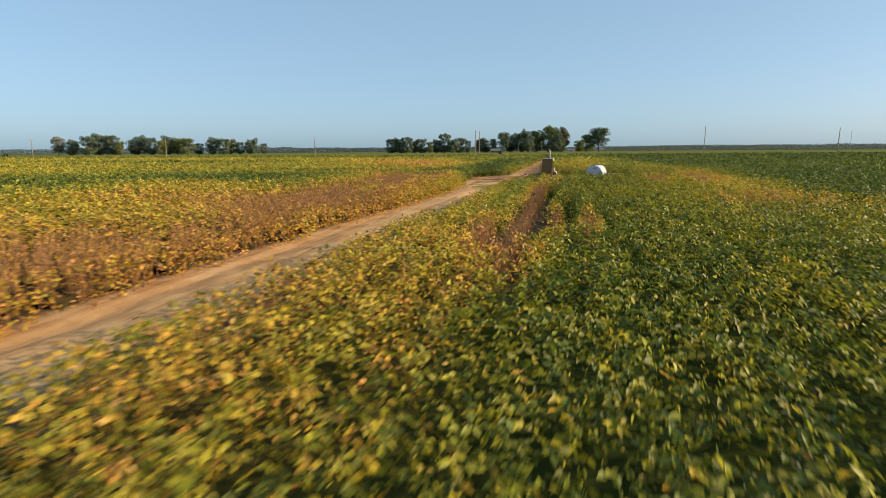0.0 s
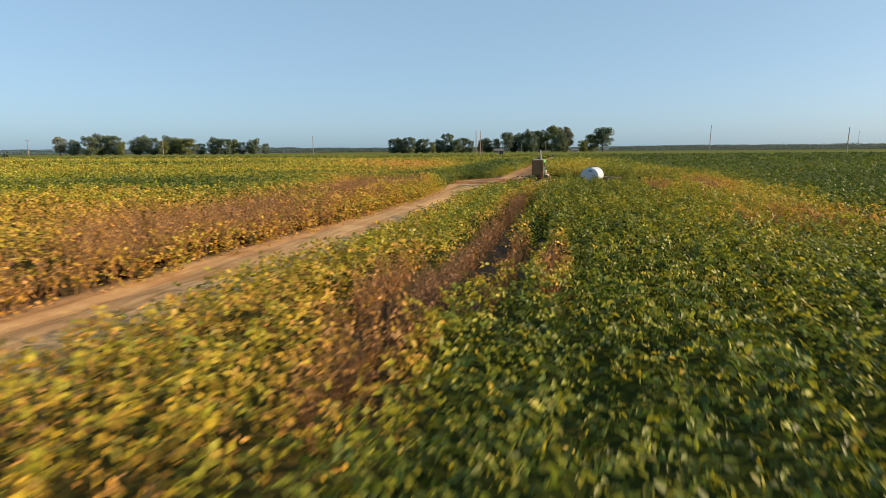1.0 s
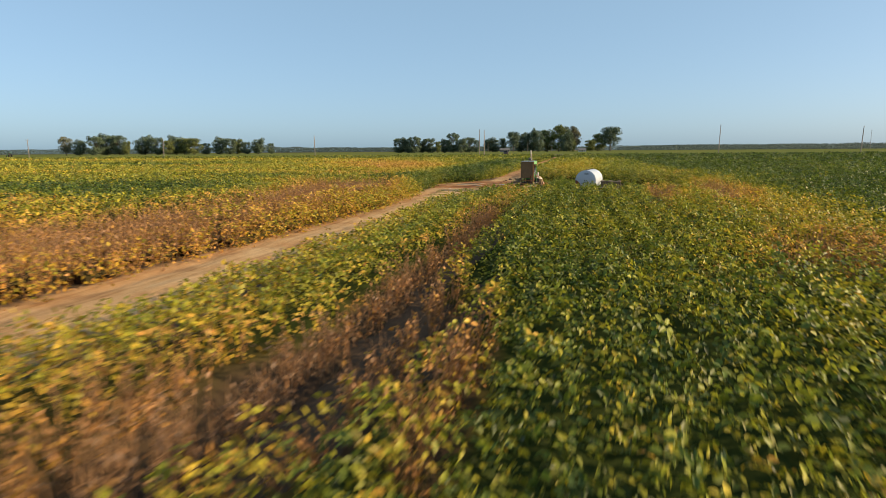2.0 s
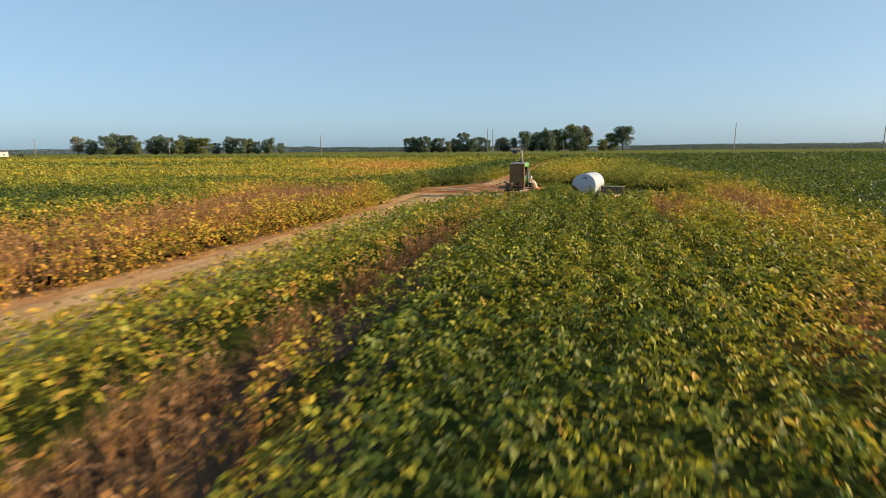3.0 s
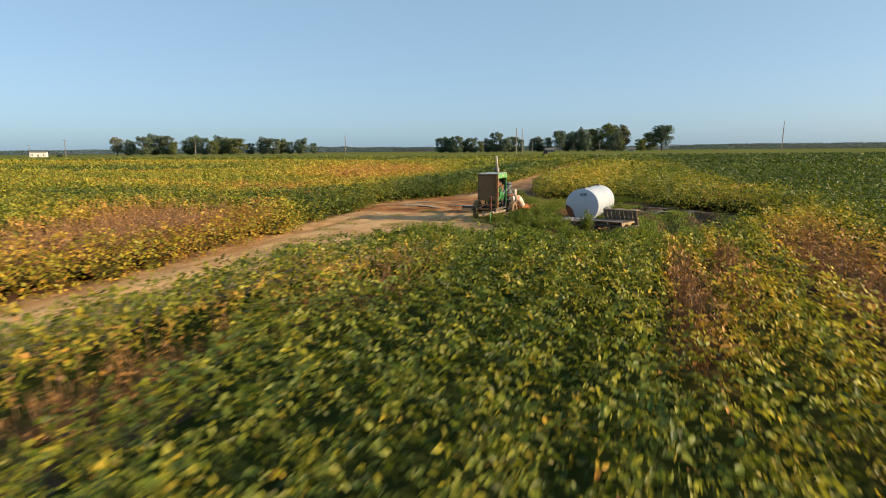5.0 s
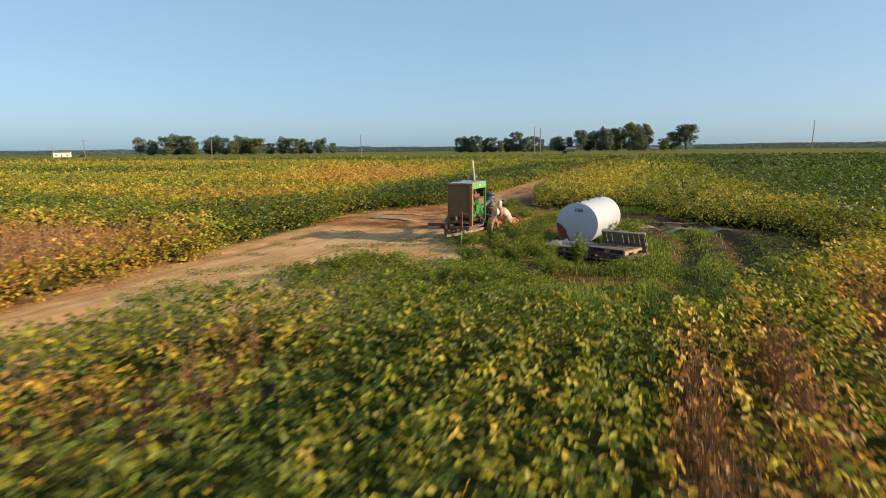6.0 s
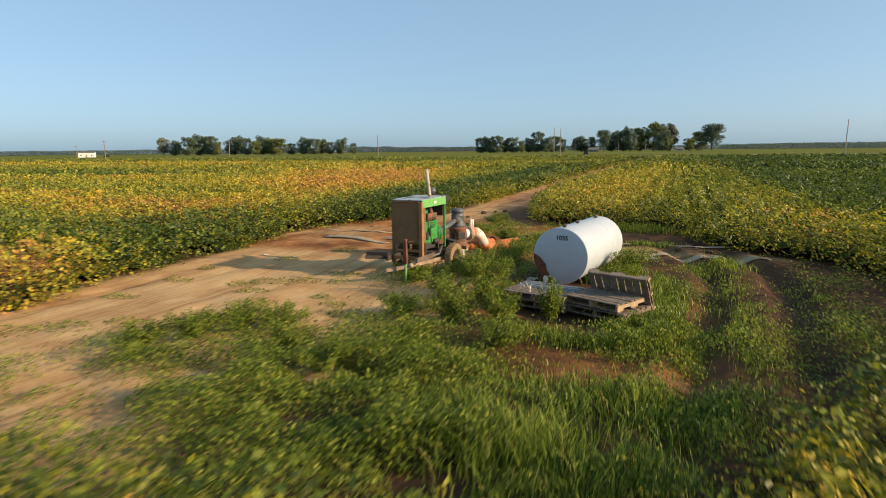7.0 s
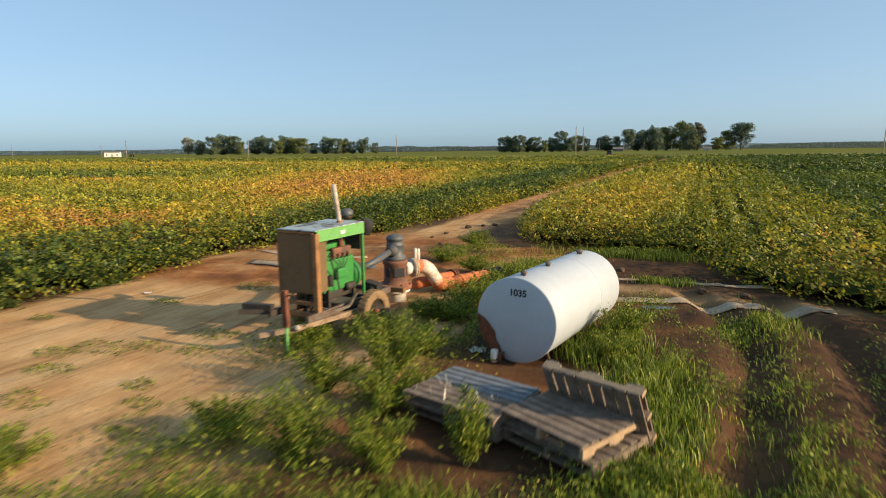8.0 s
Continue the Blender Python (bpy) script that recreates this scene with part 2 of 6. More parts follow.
M_ROAD = worn("pale_gravel", (0.42, 0.34, 0.25), (0.32, 0.25, 0.17), 0.5, 0.7, 0.95)
M_WATER, nt, b = mat("puddle_water", (0.05, 0.035, 0.025), 0.06)
M_RED = mat("red_lamp", (0.3, 0.02, 0.015), 0.3)[0]


# ---- mesh helpers ----
def part(name, bm, material, parent=None, label="", smooth=False):
    me = bpy.data.meshes.new(name)
    bm.normal_update()
    bm.to_mesh(me)
    bm.free()
    for m in material if isinstance(material, (list, tuple)) else (material,):
        me.materials.append(m)
    if smooth:
        me.polygons.foreach_set("use_smooth", [True] * len(me.polygons))
    ob = new(name, me)
    ob.parent = parent
    return tagged(ob, label)


def thing(name, m, label, category, group="", kind=""):
    ob = new(name)
    ob.empty_display_size = 0.1
    ob.matrix_basis = m
    return tagged(ob, label, category, group, kind)


def box(sx, sy, sz, m=None, bevel=0.0, bm=None):
    """A box on its own origin at the middle of its base."""
    bm = bm or bmesh.new()
    g = bmesh.ops.create_cube(bm, size=1.0)
    bmesh.ops.scale(bm, vec=(sx, sy, sz), verts=g["verts"])
    bmesh.ops.translate(bm, vec=(0, 0, sz / 2), verts=g["verts"])
    vs = g["verts"]
    if bevel:
        es = list({e for v in vs for e in v.link_edges})
        r = bmesh.ops.bevel(bm, geom=es, offset=bevel, segments=2, affect="EDGES", profile=0.6)
        vs = list({v for f in r["faces"] for v in f.verts} | {v for v in vs if v.is_valid})
    if m:
        bmesh.ops.transform(bm, matrix=m, verts=vs)
    return bm


def rod(points, radii, seg=12, bm=None, caps=True):
    """A round bar or pipe through points, with a radius at each."""
    bm = bm or bmesh.new()
    pts = [Vector(p) for p in points]
    radii = [radii] * len(pts) if isinstance(radii, (int, float)) else radii
    rings, side = [], None
    for i, p in enumerate(pts):
        t = (pts[min(i + 1, len(pts) - 1)] - pts[max(i - 1, 0)]).normalized()
        if t.length < 0.5:
            t = Vector((0, 0, 1))
        side = (side - t * side.dot(t)).normalized() if side and (side - t * side.dot(t)).length > 1e-3 else t.orthogonal().normalized()
        up = t.cross(side)
        rings.append([bm.verts.new(p + (side * math.cos(k) + up * math.sin(k)) * radii[i]) for k in (j * math.tau / seg for j in range(seg))])
    for r0, r1 in zip(rings, rings[1:]):
        for j in range(seg):
            bm.faces.new((r0[j], r0[(j + 1) % seg], r1[(j + 1) % seg], r1[j]))
    if caps:
        bm.faces.new(rings[0][::-1])
        bm.faces.new(rings[-1])
    return bm


def lathe(profile, seg=24, bm=None, m=None, closed=False):
    """A turned body about z from (radius, height) pairs. closed: a ring, open in the middle."""
    bm = bm or bmesh.new()
    rings = []
    for r, z in profile:
        rings.append([bm.verts.new((r * math.cos(j * math.tau / seg), r * math.sin(j * math.tau / seg), z)) for j in range(seg)])
    for r0, r1 in zip(rings, rings[1:]):
        for j in range(seg):
            bm.faces.new((r0[j], r0[(j + 1) % seg], r1[(j + 1) % seg], r1[j]))
    if closed:
        for j in range(seg):
            bm.faces.new((rings[-1][j], rings[-1][(j + 1) % seg], rings[0][(j + 1) % seg], rings[0][j]))
    else:
        bm.faces.new(rings[0][::-1])
        bm.faces.new(rings[-1])
    if m:
        bmesh.ops.transform(bm, matrix=m, verts=[v for r in rings for v in r])
    return bm


def arrays_to_object(name, co, faces4, material, ripe=None, label="", category="", kind="stuff"):
    """One mesh from arrays of places and of quads (or triangles)."""
    me = bpy.data.meshes.new(name)
    n, k = faces4.shape
    me.vertices.add(len(co))
    me.vertices.foreach_set("co", np.ascontiguousarray(co, np.float32).ravel())
    me.loops.add(n * k)
    me.loops.foreach_set("vertex_index", np.ascontiguousarray(faces4, np.int32).ravel())
    me.polygons.add(n)
    me.polygons.foreach_set("loop_start", np.arange(n, dtype=np.int32) * k)
    me.polygons.foreach_set("loop_total", np.full(n, k, np.int32))
    me.update(calc_edges=True)
    me.materials.append(material)
    if ripe is not None:
        at = me.attributes.new("ripe", "FLOAT", "POINT")
        at.data.foreach_set("value", np.ascontiguousarray(ripe, np.float32))
    return tagged(new(name, me), label, category, "", kind)


rng = np.random.default_rng(7)


def leaf_arrays(p, length, width, tilt, spin, turn, fine):
    """Leaves at places p. tilt: of the blade from level; spin: towards which side; turn: the tip's way in the blade's plane.
    fine: folded leaves of six corners, else plain four-cornered ones."""
    n = len(p)
    nx, ny, nz = np.sin(tilt) * np.cos(spin), np.sin(tilt) * np.sin(spin), np.cos(tilt)
    nor = np.stack([nx, ny, nz], 1)
    e1 = np.stack([np.cos(spin) * np.cos(tilt), np.sin(spin) * np.cos(tilt), -np.sin(tilt)], 1)
    e2 = np.cross(nor, e1)
    d = e1 * np.cos(turn)[:, None] + e2 * np.sin(turn)[:, None]
    s = np.cross(nor, d)
    L, W = length[:, None], width[:, None] / 2
    if fine:
        fold = W * 0.35
        v = [p, p + d * L * 0.28 + s * W + nor * fold, p + d * L * 0.68 + s * W * 0.78 + nor * fold * 0.6, p + d * L - nor * L * 0.12,
             p + d * L * 0.68 - s * W * 0.78 + nor * fold * 0.6, p + d * L * 0.28 - s * W + nor * fold]
        f = [(0, 1, 2, 3), (3, 4, 5, 0)]
    else:
        v = [p, p + d * L * 0.45 + s * W, p + d * L, p + d * L * 0.45 - s * W]
        f = [(0, 1, 2, 3)]
    k = len(v)
    co = np.stack(v, 1).reshape(-1, 3)
    base = (np.arange(n) * k)[:, None, None]
    return co, (base + np.array(f)[None]).reshape(-1, 4), k


LATTICE = np.random.default_rng(3).random((256, 256))


def vnoise(x, y):
    x, y = np.asarray(x, float), np.asarray(y, float)
    i, j = np.floor(x).astype(int), np.floor(y).astype(int)
    u, v = x - i, y - j
    u, v = u * u * (3 - 2 * u), v * v * (3 - 2 * v)
    g = lambda a, b: LATTICE[a % 256, b % 256]
    return (g(i, j) * (1 - u) + g(i + 1, j) * u) * (1 - v) + (g(i, j + 1) * (1 - u) + g(i + 1, j + 1) * u) * v


def fbm(x, y, octaves=4):
    s, a, t = 0.0, 0.5, 0.0
    for k in range(octaves):
        s, t = s + a * vnoise(x * 2 ** k + 17 * k, y * 2 ** k + 31 * k), t + a
        a *= 0.5
    return s / t


def smooth(x, lo, hi):
    t = np.clip((x - lo) / (hi - lo), 0, 1)
    return t * t * (3 - 2 * t)


# ---- plan of the field: a runs across the rows, b along them ----
ROW_TURN = radians(13)
CA, SA = math.cos(ROW_TURN), math.sin(ROW_TURN)
ROW = 0.76


def on_row(a):
    """1 on a row of plants, 0 midway between two."""
    return 0.5 + 0.5 * np.cos((a - 0.38) / ROW * math.tau)


def to_xy(a, b):
    return a * CA + b * SA, -a * SA + b * CA


def to_ab(x, y):
    return x * CA - y * SA, x * SA + y * CA


# the crop's edges along the dirt track and round the clearing
LEFT_B = [-20, 8, 15, 22, 30, 34, 37, 40, 44, 47, 49, 50.5, 52, 60, 90, 300]
LEFT_A = [-7.1, -7.1, -6.9, -6.6, -6.35, -6.4, -6.7, -7.3, -7.3, -8.0, -7.6, -6.8, -5.9, -5.2, -5.0, -5.2]
RIGHT_B = [-20, 3, 9, 15, 20, 27, 30, 31.4, 32.0, 32.4, 32.7, 33.0, 33.3, 34.9, 35.8, 36.7, 37.8, 40, 43, 45.5, 46.8, 48.2, 49.7, 51.0, 51.3, 52.5, 58, 66, 91, 300]
RIGHT_A = [-4.1, -4.1, -3.9, -3.5, -3.35, -3.25, -2.75, -2.2, -1.9, -1.3, -0.4, 2.2, 4.2, 4.9, 5.3, 6.0, 7.0, 8.0, 8.2, 7.6, 6.0, 4.7, 4.5, 3.9, -0.2, -1.1, -2.1, -2.6, -3.0, -3.0]


def across_in(a, b):
    wob = 0.35 * (vnoise(b * 1.3, a * 0.3) - 0.5)
    return np.maximum(np.interp(b, LEFT_B, LEFT_A) + wob - a, a - np.interp(b, RIGHT_B, RIGHT_A) + wob)


def crop_in(a, b):
    """How far inside the crop a place lies (about in metres, below 0 outside)."""
    e = across_in(a, b)
    x, y = to_xy(a, b)
    ditch = 211 - 0.13 * x - y   # the crop ends at the roadside ditch
    for s in (0.3, 0.6, 0.9):
        e = np.minimum(e, np.maximum(np.minimum(across_in(a, b - s), across_in(a, b + s)), -0.12) + s)
    return np.minimum(e, ditch)


# patches of riper or dead plants: middle (a, b), half sizes, how much riper
PATCHES = [
    # west of the track: dead strip on the edge, then green and orange bands
    (-8.5, 14, 1.9, 25, 0.32), (-11.5, 12, 2.6, 12, 0.12), (-10.2, 24, 1.6, 6, 0.16), (-9.4, 33, 2.4, 4.5, 0.42), (-12.5, 36.5, 3.0, 1.6, 0.26), (-8.6, 38, 1.4, 1.6, 0.22),
    (-14, 17.5, 4.0, 2.2, 0.16), (-17, 23.5, 3.0, 1.6, 0.20), (-19, 31, 6.5, 4.2, -0.22), (-30, 27, 9, 6, -0.18), (-16, 26, 2.5, 1.5, -0.14), (-8.3, 22, 0.6, 1.5, -0.30), (-9.0, 10.5, 0.8, 2.0, -0.22), (-8.2, 29.2, 0.5, 0.9, -0.25),
    (-8.6, 44, 3.2, 4.6, -0.22), (-17, 41.5, 7, 1.9, -0.20), (-7.6, 54, 2.2, 7.0, -0.28), (-7.6, 72, 2.4, 14, -0.24), (-8, 100, 3.5, 22, -0.16),
    (-16, 47.6, 7.0, 1.5, 0.26), (-27, 50.5, 7, 1.8, 0.22), (-38, 46, 9, 2.2, 0.16), (-24, 55, 11, 1.8, -0.08), (-13.5, 58, 3.2, 4.0, 0.24),
    (-17, 68, 6.5, 9, 0.30), (-24, 84, 9, 13, 0.27), (-40, 66, 10, 3.0, 0.14), (-52, 75, 22, 5, -0.16), (-60, 97, 34, 7, 0.10), (-36, 112, 14, 12, 0.14), (-95, 120, 60, 12, 0.20), (-40, 150, 60, 18, -0.06),
    # between the track and the clearing
    (-3.3, 20, 0.8, 30, 0.13), (-2.4, 5, 1.7, 7, 0.20), (-3.0, 27.5, 1.2, 3, 0.08), (-2.6, 17, 0.7, 5, 0.06),
    (-1.18, 16.0, 0.40, 9.0, 0.60), (-1.5, 10.3, 0.8, 2.2, 0.45), (-0.38, 12.8, 0.34, 3.6, 0.60), (0.42, 11.8, 0.28, 2.3, 0.58), (-1.3, 24.5, 0.4, 3.0, 0.42), (-0.8, 28.6, 0.45, 1.8, 0.46), (-0.1, 30.2, 0.6, 1.4, 0.52), (-0.75, 6.7, 0.4, 1.4, 0.34),
    (6.4, 18.5, 2.4, 1.3, 0.36), (9.2, 17, 3.0, 1.0, 0.26), (7.3, 32.5, 0.9, 5.0, 0.34), (6.6, 24, 1.2, 4.5, 0.16), (4.18, 29.2, 0.30, 3.0, 0.52), (4.94, 31.0, 0.26, 2.6, 0.46), (6.3, 31.5, 0.50, 4.0, 0.42), (5.4, 27, 1.5, 2.6, 0.14), (7.6, 40.5, 0.9, 3.0, 0.20), (2.2, 29.8, 1.3, 1.2, 0.06),
    # beyond the clearing
    (0.6, 62, 3.0, 11, 0.18), (1.8, 80, 4.0, 14, 0.15), (1, 108, 5, 18, 0.08), (7.5, 49.5, 1.8, 1.0, 0.26), (10.0, 47.2, 2.2, 1.2, 0.18), (7.5, 60, 1.5, 8, 0.08),
]


def ripeness(a, b):
    west = a < -4.5
    r = np.where(west, 0.325, 0.205) + np.where(west, 0.34, 0.22) * (fbm(a * 0.22 + 5, b * 0.10 + 2) - 0.5) + np.where(west, 0.20, 0.26) * (fbm(a * 1.4 + 9, b * 0.9) - 0.5)
    r = r - np.where(west, 0, 0.15) * smooth(a, 8.2, 9.6) - np.where(west, 0.06, 0.0) * smooth(b, 72, 90) - 0.05 * smooth(b, 100, 130)
    for pa, pb, ra, rb, k in PATCHES:
        d = ((a - pa) / ra) ** 2 + ((b - pb) / rb) ** 2
        r = r + k * np.exp(-np.maximum(d - 0.35, 0) * 1.6)
    return np.clip(r, 0.02, 0.98)


# two bare wheel furrows through the dead plants, and bare strips by the clearing
def bareness(a, b):
    wig = 0.12 * (vnoise(b * 0.5, 3.3) - 0.5)
    wig = wig + 0.22 * (vnoise(b * 1.7, 8.1) - 0.5)
    f = 0.8 * np.exp(-((a + wig + 0.04) / 0.30) ** 2) * smooth(b, 10.5, 12) * (1 - smooth(b, 16.5, 20))
    f = np.maximum(f, np.exp(-((a + wig + 0.80) / 0.34) ** 2) * smooth(b, 9.0, 11) * (1 - smooth(b, 25, 28)))
    f = np.maximum(f, 0.8 * np.exp(-((a + wig + 0.15) / 0.3) ** 2) * smooth(b, 27.8, 28.8) * (1 - smooth(b, 30.6, 31.8)))
    return f * (0.5 + 0.5 * smooth(vnoise(a * 1.6, b * 0.75), 0.2, 0.45))


def crop_height(a, b):
    r = ripeness(a, b)
    furrow = on_row(a)
    deep = 0.14 + 0.36 * smooth(a, 2.5, 4.5) * smooth(b, 46, 50) + 0.06 * smooth(r, 0.55, 0.8) + 0.14 * smooth(a, 1, 5) * (1 - smooth(b, 30, 40))
    furrow = smooth(furrow, 0.0, 0.55)
    h = 0.87 + 0.16 * (fbm(a * 0.8, b * 0.5) - 0.5) + 0.20 * (vnoise(a * 2.4 + 7, b * 2.7) - 0.5) - 0.05 * smooth(r, 0.5, 0.8) - deep * (1 - furrow)
    h = h + 0.10 * smooth(b, 16, 30) + 0.10 * smooth(a, 4.5, 7) * smooth(b, 33, 36) * (1 - smooth(b, 47, 50))
    track_side = np.maximum(np.abs(a + 3.9) - 1.6, 0)   # poor low plants along the far track
    h = h * (1 - 0.16 * smooth(b, 58, 85) * np.exp(-track_side / 3.5))
    return h * (1 - 0.9 * bareness(a, b)) * (0.72 + 0.28 * smooth(crop_in(a, b), 0.0, 0.5))


# ---- ground: one sheet to the horizon ----
def stretch(lo, hi, step, far, grow=1.45):
    fine = list(np.arange(lo, hi + 1e-6, step))
    out, s = [], step
    x = hi
    while x < far:
        s *= grow
        x += s
        out.append(x)
    low, s, x = [], step, lo
    while x > -far:
        s *= grow
        x -= s
        low.append(x)
    return np.array(low[::-1] + fine + out)


def sandy(a, b):
    wob = 0.5 * (fbm(a * 0.6, b * 0.6) - 0.5)
    le = np.interp(b, LEFT_B, LEFT_A)
    track = smooth(a, le - 0.5, le) * (1 - smooth(a + wob, np.where(b < 31, np.interp(b, RIGHT_B, RIGHT_A) - 0.75, -4.2) - 0.35, np.where(b < 31, np.interp(b, RIGHT_B, RIGHT_A) - 0.65, -4.2) + 0.05)) * (1 - smooth(b, 50, 56))
    pad = smooth(b + wob, 31.5, 34.0) * (1 - smooth(b + wob, 46.5, 48.5)) * smooth(a, -8, -7) * (1 - smooth(a + 2 * wob - 0.16 * (b - 38), -0.5, 1.2))
    far = smooth(a, -5.4, -4.9) * (1 - smooth(a, -3.5, -2.7)) * smooth(b, 48, 54)
    bank = 0.8 * np.exp(-((b - 47.0 + 0.1 * a) / 0.35) ** 2) * smooth(a, 1, 2.5) * (1 - smooth(a, 6, 8))
    return np.clip(np.maximum(np.maximum(track, pad), np.maximum(far, bank)), 0, 1)


def muddy(a, b):
    wob = 0.8 * (fbm(a * 0.7 + 4, b * 0.7) - 0.5)
    m = smooth(b + wob, 43.5, 46.5) * (1 - smooth(b + wob, 50.5, 52.5)) * smooth(a, -8.5, -7)
    m = np.maximum(m, smooth(a + wob, 0.2, 1.5) * smooth(b, 31.5, 33) * (1 - smooth(b, 51, 53)) * (1 - smooth(a, 8.5, 9.5)))
    m = np.maximum(m, 0.75 * np.exp(-((a + 3.9) / 0.35) ** 2) * smooth(b, 50, 56))
    m = m * np.where(a < 0, 0.10 + 0.55 * smooth(fbm(a * 0.8 + 11, b * 1.4), 0.5, 0.66), 1.0)
    return np.clip(m * (1 - 0.75 * np.exp(-((b - 47.0 + 0.1 * a) / 0.4) ** 2) * (a > 1)), 0, 1)


def clay(a, b):
    wob = 0.9 * (fbm(a * 0.7 + 8, b * 0.7) - 0.5)
    k = smooth(b + wob, 43.2, 44.6) * (1 - smooth(b + wob, 51.0, 53.5)) * smooth(a, -8.6, -7.6) * (1 - smooth(a, 0.5, 2.5))
    k = k * (0.35 + 0.65 * smooth(fbm(a * 0.45 + 2, b * 1.2), 0.34, 0.52))
    for ca, cb, ra, rb in ((3.3, 37.7, 1.3, 1.0), (3.2, 44.6, 0.8, 0.9), (2.05, 40.9, 1.0, 0.5), (1.2, 39.4, 0.6, 0.5)):
        k = np.maximum(k, 0.9 * np.exp(-((a - ca) / ra) ** 2 - ((b - cb) / rb) ** 2) * smooth(fbm(a * 1.1 + 3, b * 1.1), 0.30, 0.50))
    side = 0.25 * smooth(a + wob, -7.3, -6.9) * (1 - smooth(a + wob, -6.5, -6.0)) * (b < 46) + 0.15 * np.exp(-((a + 4.6 + wob) / 0.3) ** 2) * (b < 31)
    return np.clip(np.maximum(k, side), 0, 1)


def relief(a, b):
    """Ruts, ridges and clods of the clearing and the track."""
    inside = 1 - smooth(crop_in(a, b), -0.3, 0.3)
    z = 0.10 * (fbm(a * 0.9, b * 0.9, 5) - 0.5) + 0.05 * (fbm(a * 3.5, b * 2.2, 3) - 0.5)
    for ra, wide, deep in ((4.45, 0.28, 0.13), (5.75, 0.30, 0.14)):
        line = ra + 0.35 * np.sin((b - 39) * 0.30) - 0.25 * smooth(b, 43, 48) * (b - 43)
        k = smooth(b, 34, 36.5) * (1 - smooth(b, 46, 48))
        z = z - deep * k * np.exp(-((a - line) / wide) ** 2) + 0.06 * k * np.exp(-((np.abs(a - line) - 0.42) / 0.16) ** 2)
    for rb, amp in ((45.2, 0.03), (47.4, 0.06), (48.5, -0.08), (49.4, 0.07)):
        z = z + amp * np.exp(-((b - rb + 0.12 * a + 0.3 * np.sin(a)) / 0.28) ** 2) * smooth(a, 1.2, 2.5) * (1 - smooth(a, 7, 9))
    for rb in (44.6, 45.6, 46.6, 47.7, 48.8):
        z = z + 0.08 * np.exp(-((b - rb - 0.25 * np.sin(a * 0.9 + rb)) / 0.22) ** 2) * (1 - smooth(a, -3, -1)) * smooth(a, -7.8, -7)
    z = z - 0.05 * np.exp(-((a + 6.6) / 0.22) ** 2) * (b < 40) - 0.05 * np.exp(-((a + 5.1) / 0.25) ** 2) * (b < 33)
    near = (b > 0) & (b < 70) & (a > -12) & (a < 14)
    return z * inside * near


xs = stretch(-9, 19.5, 0.17, 4200)
ys = stretch(4, 62, 0.20, 4600)
gx, gy = np.meshgrid(xs, ys)
ga, gb = to_ab(gx, gy)
gz = relief(ga, gb)
nx, ny = len(xs), len(ys)
i, j = np.meshgrid(np.arange(nx - 1), np.arange(ny - 1))
q = (j * nx + i).ravel()
ground = arrays_to_object("ground", np.stack([gx.ravel(), gy.ravel(), gz.ravel()], 1), np.stack([q, q + 1, q + nx + 1, q + nx], 1), M_SOIL,
                          None, "flat farmland soil with a sandy track and a rutted muddy clearing", "ground", "structure")
for key, fn in (("sand", sandy), ("mud", muddy), ("clay", clay)):
    at = ground.data.attributes.new(key, "FLOAT", "POINT")
    at.data.foreach_set("value", fn(ga, gb).astype(np.float32).ravel())
ground.data.polygons.foreach_set("use_smooth", [True] * len(ground.data.polygons))


def ground_z(x, y):
    a, b = to_ab(x, y)
    return float(relief(np.array([a]), np.array([b]))[0])


# ---- soybean crop ----
# inner canopy: stems and lower leaves, a bumpy closed layer under the leaves, in painted shade
sa = np.unique(np.concatenate([np.arange(-30, 24, 0.27), np.arange(-75, -30, 1.1), np.arange(24, 70, 1.1), np.arange(-240, -75, 6), np.arange(70, 220, 6)]))
sb = np.unique(np.concatenate([np.arange(-9, 62, 0.36), np.arange(62, 110, 1.0), np.arange(110, 330, 5)]))
ha, hb = np.meshgrid(sa, sb)
edge = crop_in(ha, hb)
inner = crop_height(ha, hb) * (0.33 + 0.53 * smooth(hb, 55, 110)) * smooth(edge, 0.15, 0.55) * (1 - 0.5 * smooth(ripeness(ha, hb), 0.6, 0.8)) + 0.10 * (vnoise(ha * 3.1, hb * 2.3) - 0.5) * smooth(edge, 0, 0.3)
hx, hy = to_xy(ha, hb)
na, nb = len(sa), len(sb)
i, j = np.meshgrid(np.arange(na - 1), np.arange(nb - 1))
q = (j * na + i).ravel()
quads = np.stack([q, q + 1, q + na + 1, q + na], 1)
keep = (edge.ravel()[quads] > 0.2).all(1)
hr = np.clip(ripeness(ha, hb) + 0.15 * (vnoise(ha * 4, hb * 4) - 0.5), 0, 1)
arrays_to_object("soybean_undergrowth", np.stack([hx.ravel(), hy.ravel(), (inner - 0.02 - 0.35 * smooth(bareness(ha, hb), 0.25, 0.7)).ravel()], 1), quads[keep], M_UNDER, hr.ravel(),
                 "dense lower leaves and stems of the soybean rows, coloured dark as shade", "crop")

# flight lane in plan, along which the leaves are built finest
LANE_A, LANE_B = np.array([-0.2, 3.6]), np.array([-2.2, 34.0])


def lane_distance(a, b):
    t = np.clip((b - LANE_B[0]) / (LANE_B[1] - LANE_B[0]), 0, 1)
    return np.hypot(a - (LANE_A[0] + t * (LANE_A[1] - LANE_A[0])), np.maximum(0, np.maximum(LANE_B[0] - b, b - LANE_B[1])))


